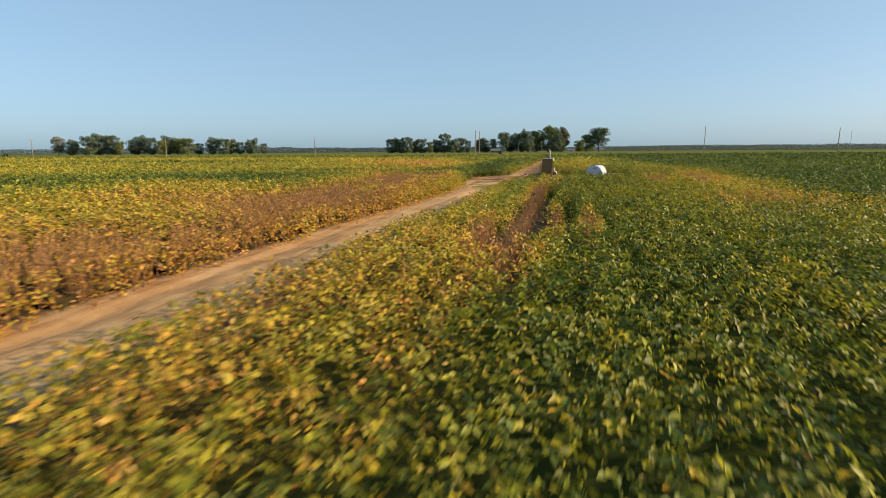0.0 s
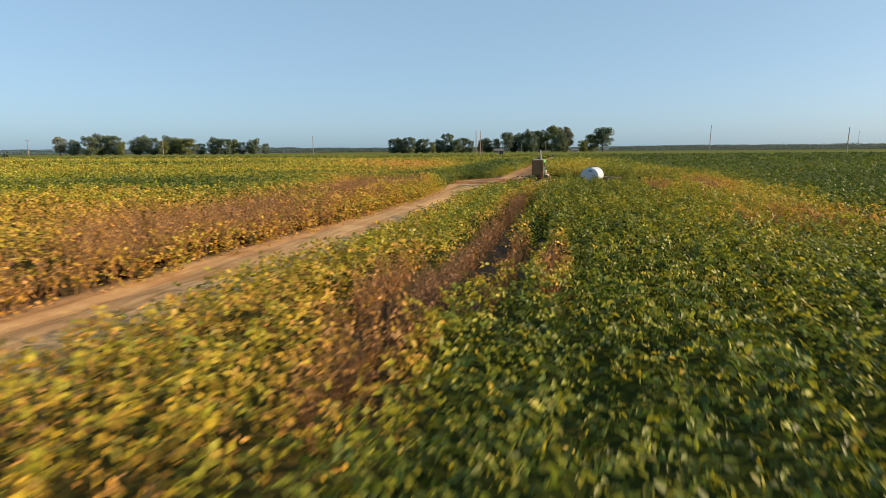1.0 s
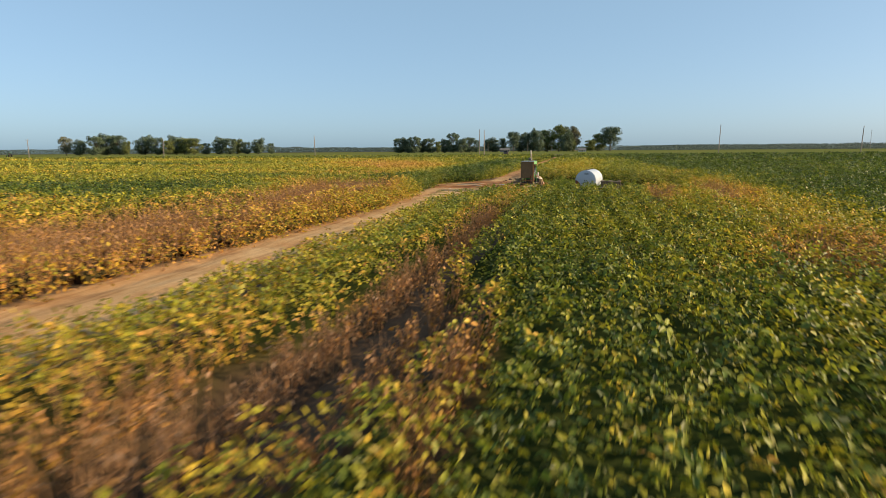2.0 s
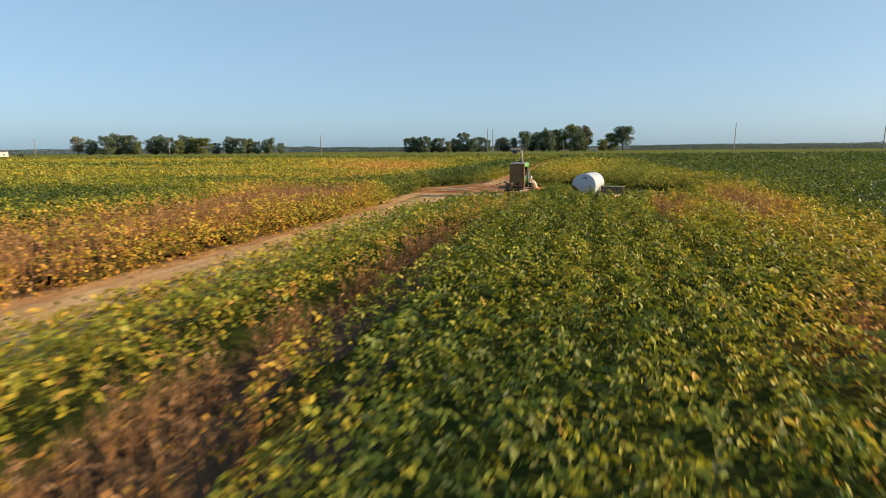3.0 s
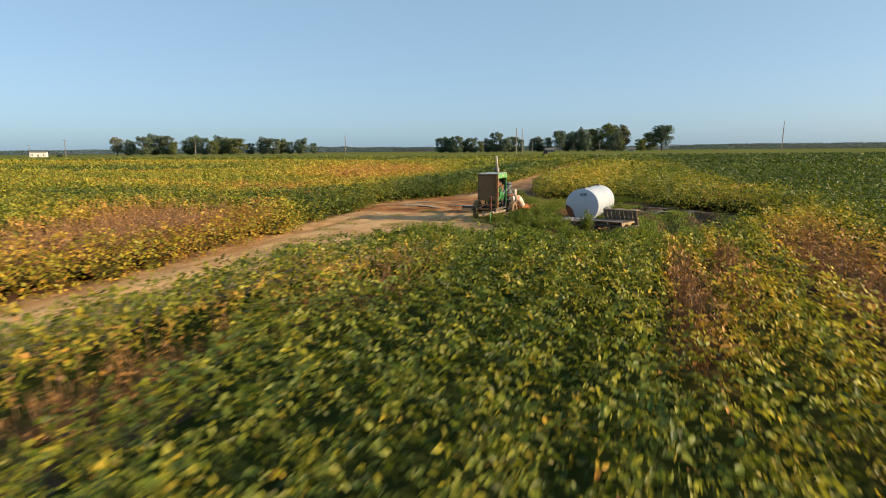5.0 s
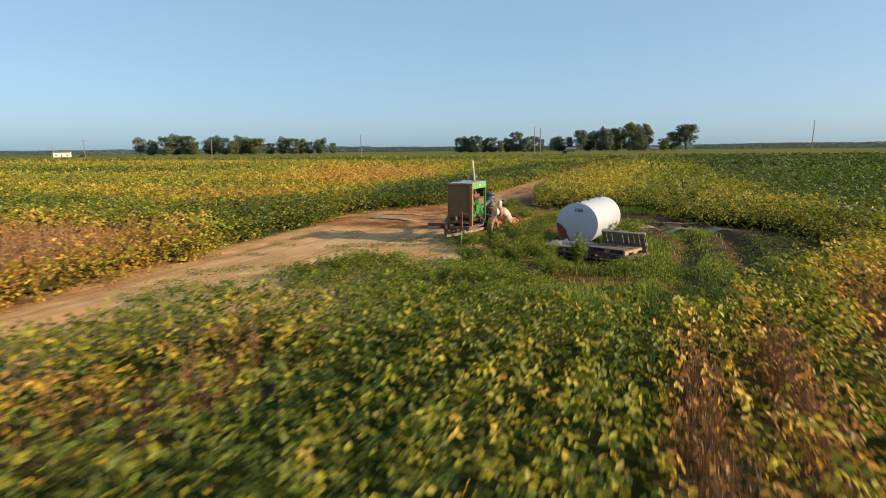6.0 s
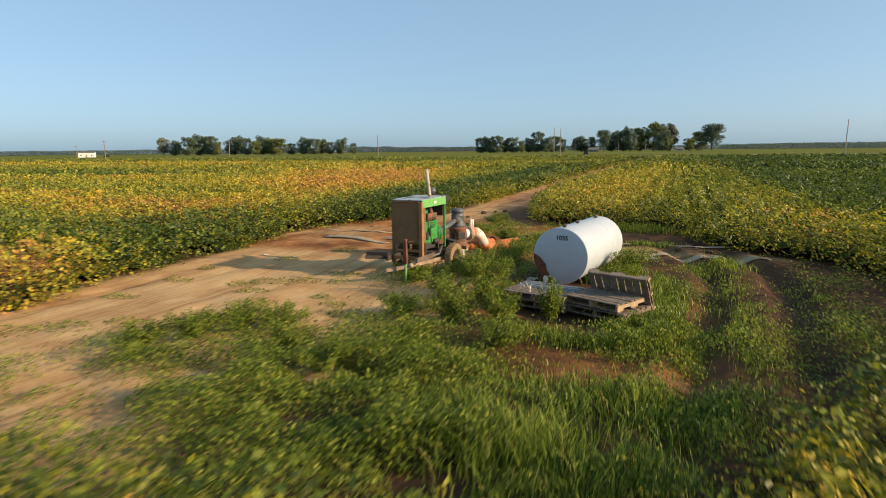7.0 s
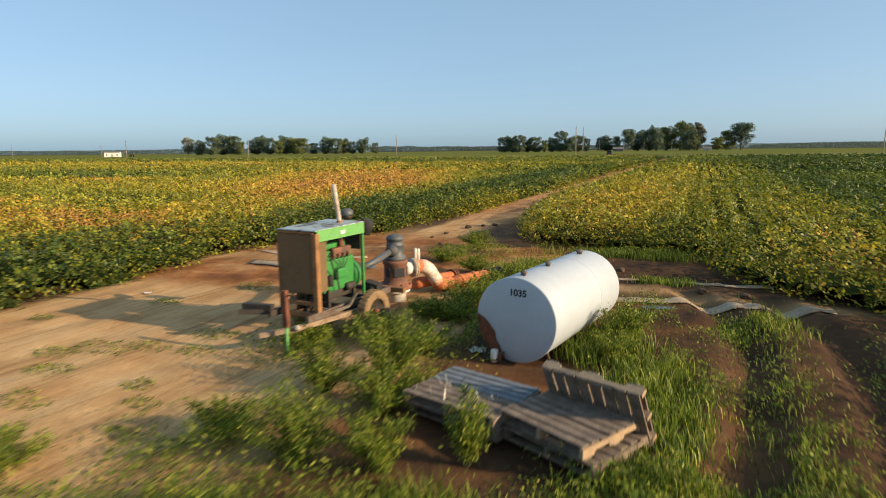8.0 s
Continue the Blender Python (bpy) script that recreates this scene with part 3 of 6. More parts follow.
def crop_leaves(name, a0, a1, b0, b1, per_m2, dmin, dmax, size, fine, label, vary=0.11, seen=True):
    n = int((a1 - a0) * (b1 - b0) * per_m2 / 3)
    a, b = rng.uniform(a0, a1, n), rng.uniform(b0, b1, n)
    d = lane_distance(a, b)
    e = crop_in(a, b)
    ok = (d >= dmin) & (d < dmax) & (e > -0.12 + 1.1 * max(0, size - 0.15)) & (((a < 0.6 * (b + 5) + 3.5) & (-a < 1.45 * (b + 3) + 4)) == seen)
    a, b, e = a[ok], b[ok], e[ok]
    r = ripeness(a, b)
    gap = (0.42 * smooth(a, 2.5, 4.0) * smooth(b, 46, 50) + 0.25 * (a > -4.5) * (b < 46)) * (1 - smooth(on_row(a), 0.0, 0.35))
    ok = rng.random(len(a)) > np.where(a > -4.5, 0.78, 0.93) * smooth(r, 0.55, 0.66) * (b < 42) + 0.9 * bareness(a, b) + gap
    a, b, e, r = a[ok], b[ok], e[ok], r[ok]
    n = len(a)
    h = crop_height(a, b)
    low = np.where(e < 0.5, rng.random(n), rng.random(n) ** 1.7 * 0.72)
    z = np.maximum(h * (1 - low) + rng.normal(0, 0.035, n), 0.04)
    r = r + rng.normal(0, (0.75 if fine else 0.4) * vary, n) + 0.10 * low + np.where(rng.random(n) < (0.035 if fine else 0.02), rng.uniform(1.0, 2.6, n) * vary, 0)
    tilt, spin, turn = np.abs(rng.normal(0.80, 0.36, n)), rng.normal(-0.1, 1.5, n), rng.uniform(0, math.tau, n)
    # each leaf is three leaflets on one stalk
    three = lambda v: np.repeat(v, 3)
    n, side = 3 * n, np.tile([0.0, 1.75, -1.75], n)
    a, b, z, r, tilt, spin, turn = three(a), three(b), three(z), three(r) + rng.normal(0, 0.05 if fine else 0.07, n), three(tilt), three(spin), three(turn)
    x, y = to_xy(a, b)
    dry = smooth(r, 0.62, 0.85)
    L = size * rng.uniform(0.75, 1.2, n) * (1 - 0.35 * dry)
    shift = np.where(side == 0, 0.30, 0.08) * L
    x, y = x + shift * np.cos(spin + turn + side), y + shift * np.sin(spin + turn + side)
    tilt = np.clip(np.abs(tilt + rng.normal(0, 0.22, n)) + 0.4 * dry, 0, 1.5)
    co, f, k = leaf_arrays(np.stack([x, y, z + rng.normal(0, 0.012, n)], 1), L, L * rng.uniform(0.50, 0.70, n) * (1 - 0.3 * dry), tilt, spin + rng.normal(0, 0.35, n), turn + side, fine)
    return arrays_to_object(name, co, f, M_SOY, np.repeat(np.clip(r, 0, 1), k), label, "crop")


crop_leaves("soybean_plants", -6, 10, -5, 44, 500, 0, 2.6, 0.068, True, "green and yellowing soybean leaves packed in rows")
crop_leaves("soybean_plants", -12, 12, -5, 42, 600, 2.6, 5.5, 0.070, False, "yellowing soybean leaves in the rows by the track")
crop_leaves("soybean_plants", -18, 22, -5, 58, 270, 5.5, 13.0, 0.084, False, "ripening soybean leaves from green to rusty brown")
crop_leaves("soybean_plants", -34, 30, -4, 64, 160, 13.0, 27.0, 0.108, False, "mixed green and orange soybean leaves beyond the track", 0.12)
crop_leaves("soybean_plants", -60, 52, 10, 92, 78, 27.0, 56.0, 0.15, False, "far soybean rows turning yellow and orange", 0.075)
crop_leaves("soybean_plants", -130, 95, 30, 175, 15, 56.0, 140.0, 0.27, False, "distant green and yellow soybean canopy", 0.06)
crop_leaves("soybean_plants", -240, 200, 100, 325, 2.4, 140.0, 400.0, 0.5, False, "distant flat soybean canopy up to the road", 0.04)

crop_leaves("soybean_plants", -32, 30, -9, 34, 26, 0, 60, 0.19, False, "soybean leaves at the outer ends of the rows", 0.12, False)


def edge_leaves(name, a0, a1, b0, b1, per_m2, label):
    """The leafy sides of the crop round the clearing and along the track."""
    n = int((a1 - a0) * (b1 - b0) * per_m2)
    a, b = rng.uniform(a0, a1, n), rng.uniform(b0, b1, n)
    e = crop_in(a, b)
    r = ripeness(a, b)
    ok = (e > -0.15) & (e < 0.75) & (rng.random(n) > 0.92 * smooth(r, 0.50, 0.62))
    a, b, r = a[ok], b[ok], r[ok]
    n = len(a)
    h = crop_height(a, b)
    z = np.maximum(0.03, h * rng.random(n) ** 0.8)
    x, y = to_xy(a, b)
    r = np.clip(r + rng.normal(0, 0.12, n) + 0.12 * (1 - z), 0, 1)
    L = 0.085 * rng.uniform(0.7, 1.3, n)
    co, f, k = leaf_arrays(np.stack([x, y, z], 1), L, L * 0.62, np.clip(np.abs(rng.normal(0.8, 0.4, n)), 0, 1.5), rng.uniform(0, math.tau, n), rng.uniform(0, math.tau, n), False)
    return arrays_to_object(name, co, f, M_SOY, np.repeat(r, k), label, "crop")


edge_leaves("soybean_edge", -9.5, 9.5, 26, 66, 270, "leafy soybean plants along the edge of the clearing")
edge_leaves("soybean_edge", -8.2, -2.0, -3, 26, 260, "soybean plants lining the sandy track")


def dead_plants(name, a0, a1, b0, b1, per_m2, pods, long, label):
    """Leafless and shrivelled plants in the rows: a dry stem, side shoots, hanging pods and curled leaves."""
    n = int((a1 - a0) * (b1 - b0) * per_m2)
    a, b = rng.uniform(a0, a1, n), rng.uniform(b0, b1, n)
    a = np.where(a > -5, np.round((a - 0.38) / ROW) * ROW + 0.38 + rng.normal(0, 0.07, n), a)
    r = ripeness(a, b)
    ok = (crop_in(a, b) > 0) & (rng.random(n) < smooth(r, 0.50, 0.66)) & (rng.random(n) > 0.9 * bareness(a, b))
    a, b, r = a[ok], b[ok], r[ok]
    n = len(a)
    x, y = to_xy(a, b)
    h = np.maximum(crop_height(a, b), 0.45) * rng.uniform(0.72, 1.12, n)
    foot = np.stack([x, y, 0 * x], 1)
    top = foot + np.stack([rng.normal(0, 0.07, n), rng.normal(0, 0.07, n), h], 1)

    def shoot(p, q, w):
        k = rng.uniform(0, math.pi, len(p))
        o = np.stack([np.cos(k), np.sin(k), 0 * k], 1) * w
        o2 = np.stack([-o[:, 1], o[:, 0], o[:, 2]], 1)
        return np.stack([p - o, p + o, q + o * 0.5, q - o * 0.5, p - o2, p + o2, q + o2 * 0.5, q - o2 * 0.5], 1).reshape(-1, 3)

    parts, tips = [shoot(foot, top, 0.006)], []
    for q in range(3):
        t = rng.uniform(0.15, 0.6, n)[:, None]
        k, out = rng.uniform(0, math.tau, n), rng.uniform(0.05, 0.15, n)
        p = foot + (top - foot) * t
        e = p + np.stack([np.cos(k) * out, np.sin(k) * out, h * rng.uniform(0.22, 0.42, n)], 1)
        parts.append(shoot(p, e, 0.0045))
        tips.append((p, e))
    co = np.concatenate(parts)
    m = len(co) // 4
    arrays_to_object(name, co, np.arange(4 * m).reshape(m, 4), M_STALK, None, label, "crop")
    tips.append((foot + (top - foot) * 0.3, top))
    P, R = [], []
    for p, e in tips:
        for q in range(pods):
            P.append(p + (e - p) * rng.uniform(0.05, 1.05, n)[:, None] + rng.normal(0, 0.018, (n, 3)))
            R.append(np.clip(np.maximum(r, np.where(a > -5, 0.74, 0.62)) + rng.normal(0.02, 0.10, n) + (rng.random(n) < 0.07) * -0.25, 0.3, 1))
    P, R = np.concatenate(P), np.concatenate(R)
    P[:, 2] = np.maximum(P[:, 2], 0.03)
    n = len(P)
    L = long * rng.uniform(0.5, 1.2, n)
    co, f, k = leaf_arrays(P, L, L * rng.uniform(0.30, 0.55, n), np.clip(rng.normal(1.25, 0.25, n), 0, 1.55), rng.uniform(0, math.tau, n), rng.normal(0, 0.6, n), False)
    return arrays_to_object("dry_soybean_pods", co, f, M_SOY, np.repeat(R, k), "rusty dry pods and curled leaves on dead soybean stalks", "crop")


dead_plants("dry_soybean_stalks", -4.5, 10, 4, 46, 26, 6, 0.06, "dead brown soybean stalks standing in the rows")
dead_plants("dry_soybean_stalks", -13, -6.3, -2, 42, 34, 3, 0.085, "dead rusty soybean stalks along the track")


# ---- weeds and grass of the clearing ----
def stuff_leaves(name, p, length, width, tilt, spin, material, label, category):
    n = len(p)
    co, f, k = leaf_arrays(p, length, width, tilt, spin, rng.uniform(0, math.tau, n), False)
    return arrays_to_object(name, co, f, material, None, label, category)


# low weeds over the ground: middle (a, b), half sizes, height, leaves per square metre
LOW = [(-1.2, 35.4, 1.6, 0.8, 0.34, 460), (-2.6, 35.6, 1.2, 0.6, 0.28, 360), (0.3, 36.2, 1.4, 0.8, 0.30, 400), (-0.4, 36.8, 1.0, 0.6, 0.26, 300),
       (-4.55, 4, 0.5, 5, 0.12, 70), (-4.3, 12, 0.5, 5, 0.14, 90), (-4.05, 20, 0.5, 5, 0.14, 90), (-3.9, 27, 0.5, 4, 0.16, 110),
       (2.7, 34.6, 1.3, 0.8, 0.44, 760), (3.6, 34.9, 0.8, 0.7, 0.40, 520), (1.6, 34.5, 1.0, 0.7, 0.36, 520),
       (-3.6, 34.4, 1.6, 0.7, 0.22, 330), (-2.6, 33.4, 1.4, 0.6, 0.26, 420), (-4.6, 33.6, 1.0, 0.5, 0.18, 300), (-1.4, 33.0, 1.2, 0.7, 0.30, 480), (-2.0, 35.6, 1.2, 0.6, 0.26, 380), (1.0, 33.9, 1.4, 0.8, 0.32, 420), (-4.0, 32.6, 1.2, 0.4, 0.2, 300),
       (4.4, 39.0, 0.5, 3.0, 0.16, 300), (3.8, 38.6, 0.8, 1.6, 0.26, 520), (3.9, 41.0, 0.7, 1.6, 0.26, 480), (5.7, 38.6, 0.5, 3.0, 0.16, 280), (3.0, 36.4, 1.0, 0.6, 0.18, 260),
       (-0.2, 34.6, 1.6, 1.2, 0.36, 620), (0.4, 36.2, 2.2, 1.5, 0.36, 620), (-0.4, 38.4, 1.0, 0.8, 0.28, 330), (2.3, 34.2, 1.5, 1.0, 0.4, 400), (3.9, 39.6, 0.9, 3.2, 0.30, 420), (5.1, 40.4, 0.55, 4.0, 0.30, 420), (6.5, 39.4, 0.45, 2.6, 0.3, 380),
       (6.6, 43.0, 0.7, 1.6, 0.28, 340), (3.2, 44.6, 0.7, 1.3, 0.30, 330), (-1.2, 41.4, 0.8, 1.0, 0.26, 420), (0.7, 42.6, 0.8, 1.6, 0.26, 430), (0.9, 47.0, 1.0, 1.5, 0.36, 380), (2.9, 50.6, 1.6, 0.5, 0.3, 330),
       (-0.3, 35.0, 1.5, 1.5, 0.32, 330), (1.6, 35.4, 1.8, 2.0, 0.34, 360), (0.8, 37.6, 1.5, 1.4, 0.30, 320), (-1.6, 36.8, 0.8, 0.7, 0.36, 420), (0.2, 33.4, 1.2, 0.6, 0.3, 340), (1.4, 37.0, 1.2, 0.8, 0.18, 380), (4.2, 36.0, 1.0, 0.8, 0.2, 380), (6.2, 38.8, 0.9, 1.6, 0.26, 260), (7.0, 41.0, 0.8, 1.6, 0.26, 260),
       (4.95, 38.5, 0.55, 4.2, 0.24, 330), (3.6, 37.6, 1.0, 2.6, 0.28, 330), (6.4, 41.0, 0.5, 3.2, 0.22, 260), (3.7, 41.8, 0.7, 1.8, 0.30, 320), (4.5, 44.3, 0.6, 1.2, 0.22, 260),
       (-1.0, 42.3, 0.9, 1.3, 0.22, 330), (0.3, 44.2, 1.0, 2.0, 0.30, 380), (-1.6, 50.0, 1.2, 1.3, 0.30, 330), (0.5, 48.5, 1.3, 1.6, 0.28, 280), (1.0, 40.6, 0.8, 0.9, 0.26, 330), (5.8, 36.6, 0.5, 1.4, 0.3, 300),
       (3.4, 47.9, 0.7, 0.25, 0.14, 280), (4.4, 35.2, 0.6, 1.6, 0.34, 320), (7.4, 43.8, 0.5, 1.4, 0.3, 260), (0.2, 39.2, 0.8, 0.6, 0.26, 300), (-2.4, 34.3, 0.7, 0.22, 0.2, 420), (-1.6, 34.7, 0.6, 0.25, 0.2, 420), (-3.4, 36.0, 0.4, 0.2, 0.18, 400)]
pts = []
for wa, wb, ra, rb, h, dens in LOW:
    n = int(6 * ra * rb * dens)
    u, v = rng.normal(0, 0.46, n), rng.normal(0, 0.46, n)
    a, b = wa + u * ra, wb + v * rb
    clump = fbm(a * 1.7 + 3, b * 1.7)
    ok = (rng.random(n) < smooth(clump, 0.31, 0.53) * (1 - 0.5 * smooth(a, 4.2, 5.2))) & (crop_in(a, b) < 0.25)
    a, b, clump = a[ok], b[ok], clump[ok]
    z = h * smooth(clump, 0.3, 0.7) * rng.random(len(a)) ** 0.6
    x, y = to_xy(a, b)
    pts.append(np.stack([x, y, z + 0.01 + relief(a, b)], 1))
# small flat tufts on the sand
for ta, tb, r in ((-5.9, 38.2, 0.34), (-5.9, 39.7, 0.3), (-4.4, 39.9, 0.3), (-3.9, 40.3, 0.4), (-3.7, 39.4, 0.32), (-3.3, 40.6, 0.3), (-2.8, 41.4, 0.35), (-2.5, 40.7, 0.25), (-4.9, 36.4, 0.4), (-4.2, 36.9, 0.35),
                  (-5.6, 36.0, 0.35), (-3.0, 38.6, 0.3), (-5.4, 34.9, 0.3), (-2.2, 39.5, 0.22), (-1.7, 39.1, 0.2), (-3.2, 37.6, 0.25), (-5.2, 42.6, 0.3), (-4.4, 44.2, 0.4), (-2.6, 44.9, 0.4), (-6.3, 41.0, 0.2), (-1.2, 38.5, 0.2)):
    n = int(520 * r)
    k, d = rng.uniform(0, math.tau, n), r * np.sqrt(rng.random(n))
    a, b = ta + d * np.cos(k) * 1.3, tb + d * np.sin(k) * 0.75
    x, y = to_xy(a, b)
    pts.append(np.stack([x, y, 0.01 + 0.12 * rng.random(n) * (1 - d / r) + relief(a, b)], 1))
pts = np.concatenate(pts)
n = len(pts)
stuff_leaves("low_weeds", pts, rng.uniform(0.032, 0.07, n), rng.uniform(0.012, 0.027, n), np.abs(rng.normal(0.75, 0.4, n)), rng.uniform(0, math.tau, n), M_WEED, "low green weeds spreading over bare soil", "weeds")


def blades(name, spots, label):
    """Grass: narrow bent blades. spots: middle (a, b), half sizes, height, blades per square metre."""
    cos = []
    for wa, wb, ra, rb, h, dens in spots:
        n = int(8 * ra * rb * dens)
        a, b = wa + rng.normal(0, 0.5, n) * ra, wb + rng.normal(0, 0.5, n) * rb
        ok = (fbm(a * 2 + 7, b * 2) > rng.uniform(0.25, 0.55, n)) & (crop_in(a, b) < 0.3)
        a, b = a[ok], b[ok]
        n = len(a)
        x, y = to_xy(a, b)
        L = h * rng.uniform(0.35, 1.05, n)
        k = rng.uniform(0, math.tau, n)
        d = np.stack([np.cos(k), np.sin(k), 0 * k], 1)
        s = np.stack([-np.sin(k), np.cos(k), 0 * k], 1) * rng.uniform(0.003, 0.0075, n)[:, None]
        p = np.stack([x, y, relief(a, b)], 1)
        up = np.array([0, 0, 1.0])
        m = p + (d * 0.14 + up * 0.62) * L[:, None]
        t = p + (d * rng.uniform(0.25, 0.6, n)[:, None] + up * 0.92) * L[:, None]
        cos.append(np.stack([p - s, p + s, m + s, m - s, t], 1).reshape(-1, 3))
    co = np.concatenate(cos)
    n = len(co) // 5
    base = (np.arange(n) * 5)[:, None, None]
    f = (base + np.array([(0, 1, 2, 3), (3, 2, 4, 4)])[None]).reshape(-1, 4)
    tri = f[1::2][:, :3]
    both = np.concatenate([f[0::2][:, [0, 1, 2]], f[0::2][:, [0, 2, 3]], tri])
    return arrays_to_object(name, co, both, M_GRASS, None, label, "grass")


blades("grass", [(3.0, 34.8, 1.0, 0.75, 0.46, 420), (2.0, 35.3, 0.8, 0.6, 0.34, 260), (2.4, 36.5, 1.5, 0.7, 0.14, 260), (4.4, 36.4, 0.8, 0.8, 0.18, 240), (3.5, 36.1, 0.6, 0.5, 0.36, 400)], "tall bright green grass patch at the crop edge")
blades("grass", [(3.75, 39.0, 0.6, 0.8, 0.22, 420), (3.8, 40.6, 0.6, 1.2, 0.24, 420), (2.95, 38.2, 0.8, 0.3, 0.22, 450), (5.1, 39.6, 0.5, 3.4, 0.13, 130), (3.5, 41.9, 0.5, 0.9, 0.32, 450), (2.2, 38.5, 0.5, 0.25, 0.24, 450), (6.5, 40.5, 0.4, 3.0, 0.14, 90)], "green grass growing round the pallets")
blades("grass", [(2.95, 43.0, 0.42, 0.7, 0.34, 1100), (2.85, 42.5, 0.4, 0.4, 0.3, 900)], "long pale green grass leaning on the tank")
blades("grass", [(2.6, 50.7, 1.9, 0.5, 0.24, 550), (0.2, 48.2, 0.9, 1.0, 0.22, 200), (3.4, 47.5, 0.6, 0.3, 0.2, 500), (5.0, 44.8, 0.6, 1.0, 0.2, 260)], "grass in the wet ground behind the tank")


def weed_bush(x, y, height, radius, label, seed):
    r = random.Random(seed)
    g = np.random.default_rng(seed)
    bush = thing("weed_bush", pose(x, y, ground_z(x, y)), label, "weed", "weeds in the clearing")
    bm = bmesh.new()
    P, D = [], []
    for s in range(int(10 + 36 * radius)):
        k, out = r.uniform(0, math.tau), radius * math.sqrt(r.random()) * 0.9
        top = Vector((math.cos(k) * out, math.sin(k) * out, height * (1 - 0.45 * (out / radius) ** 2) * r.uniform(0.6, 1.12)))
        mid = Vector((top.x * 0.4, top.y * 0.4, top.z * 0.5))
        rod([(r.uniform(-0.03, 0.03), r.uniform(-0.03, 0.03), -0.02), mid, top], [0.008, 0.006, 0.002], 5, bm, False)
        for q in range(int(95 + 90 * height)):
            t = r.uniform(0.15, 1.0) ** 0.7
            c = mid * (2 * t) if t < 0.5 else mid.lerp(top, 2 * t - 1)
            P.append(c + Vector((r.gauss(0, 0.032), r.gauss(0, 0.032), r.gauss(0, 0.03))))
    part("stem", bm, M_STEM, bush)
    P = np.array([tuple(p) for p in P])
    P[:, 2] = np.maximum(P[:, 2], 0.02)
    n = len(P)
    L = g.uniform(0.028, 0.054, n)
    co, f, k = leaf_arrays(P, L, L * 0.36, np.clip(np.abs(g.normal(0.95, 0.4, n)), 0, 1.5), g.uniform(0, math.tau, n), g.uniform(0, math.tau, n), False)
    leaves = arrays_to_object("foliage", co, f, M_WEED, None, "", "", "")
    leaves.parent = bush
    return bush


BUSHES = [(9.75, 39.5, 0.98, 0.72, 11), (9.1, 39.15, 0.58, 0.60, 12), (9.45, 37.5, 0.72, 0.55, 13), (10.25, 37.5, 0.62, 0.42, 14), (9.95, 38.7, 0.6, 0.5, 27), (8.5, 37.9, 0.42, 0.5, 28), (9.95, 40.6, 0.55, 0.6, 29), (5.8, 36.2, 0.42, 0.6, 30), (8.1, 35.2, 0.42, 0.6, 31), (10.3, 36.4, 0.42, 0.5, 32), (6.9, 36.9, 0.40, 0.5, 33), (10.98, 37.75, 0.74, 0.25, 15), (6.25, 36.7, 0.46, 0.70, 16), (8.3, 40.6, 0.36, 0.5, 17),
          (10.0, 42.3, 0.45, 0.7, 18), (9.55, 49.9, 0.55, 0.62, 19), (7.3, 35.9, 0.40, 0.6, 20), (8.9, 36.4, 0.40, 0.55, 21), (10.5, 44.2, 0.42, 0.6, 22), (5.2, 35.9, 0.32, 0.5, 23), (9.3, 41.0, 0.45, 0.5, 24), (12.75, 41.3, 0.66, 0.46, 25), (12.55, 40.75, 0.48, 0.4, 38), (9.0, 47.6, 0.4, 0.7, 26),
          (10.2, 43.3, 0.45, 0.6, 34), (10.9, 45.3, 0.42, 0.6, 35), (9.55, 42.6, 0.32, 0.45, 36), (10.0, 46.4, 0.42, 0.6, 37)]
for x, y, h, rad, seed in BUSHES:
    weed_bush(x, y, h, rad, "tall bushy green weed beside the pallets" if h > 0.6 else "low bushy green weed on bare soil", seed)


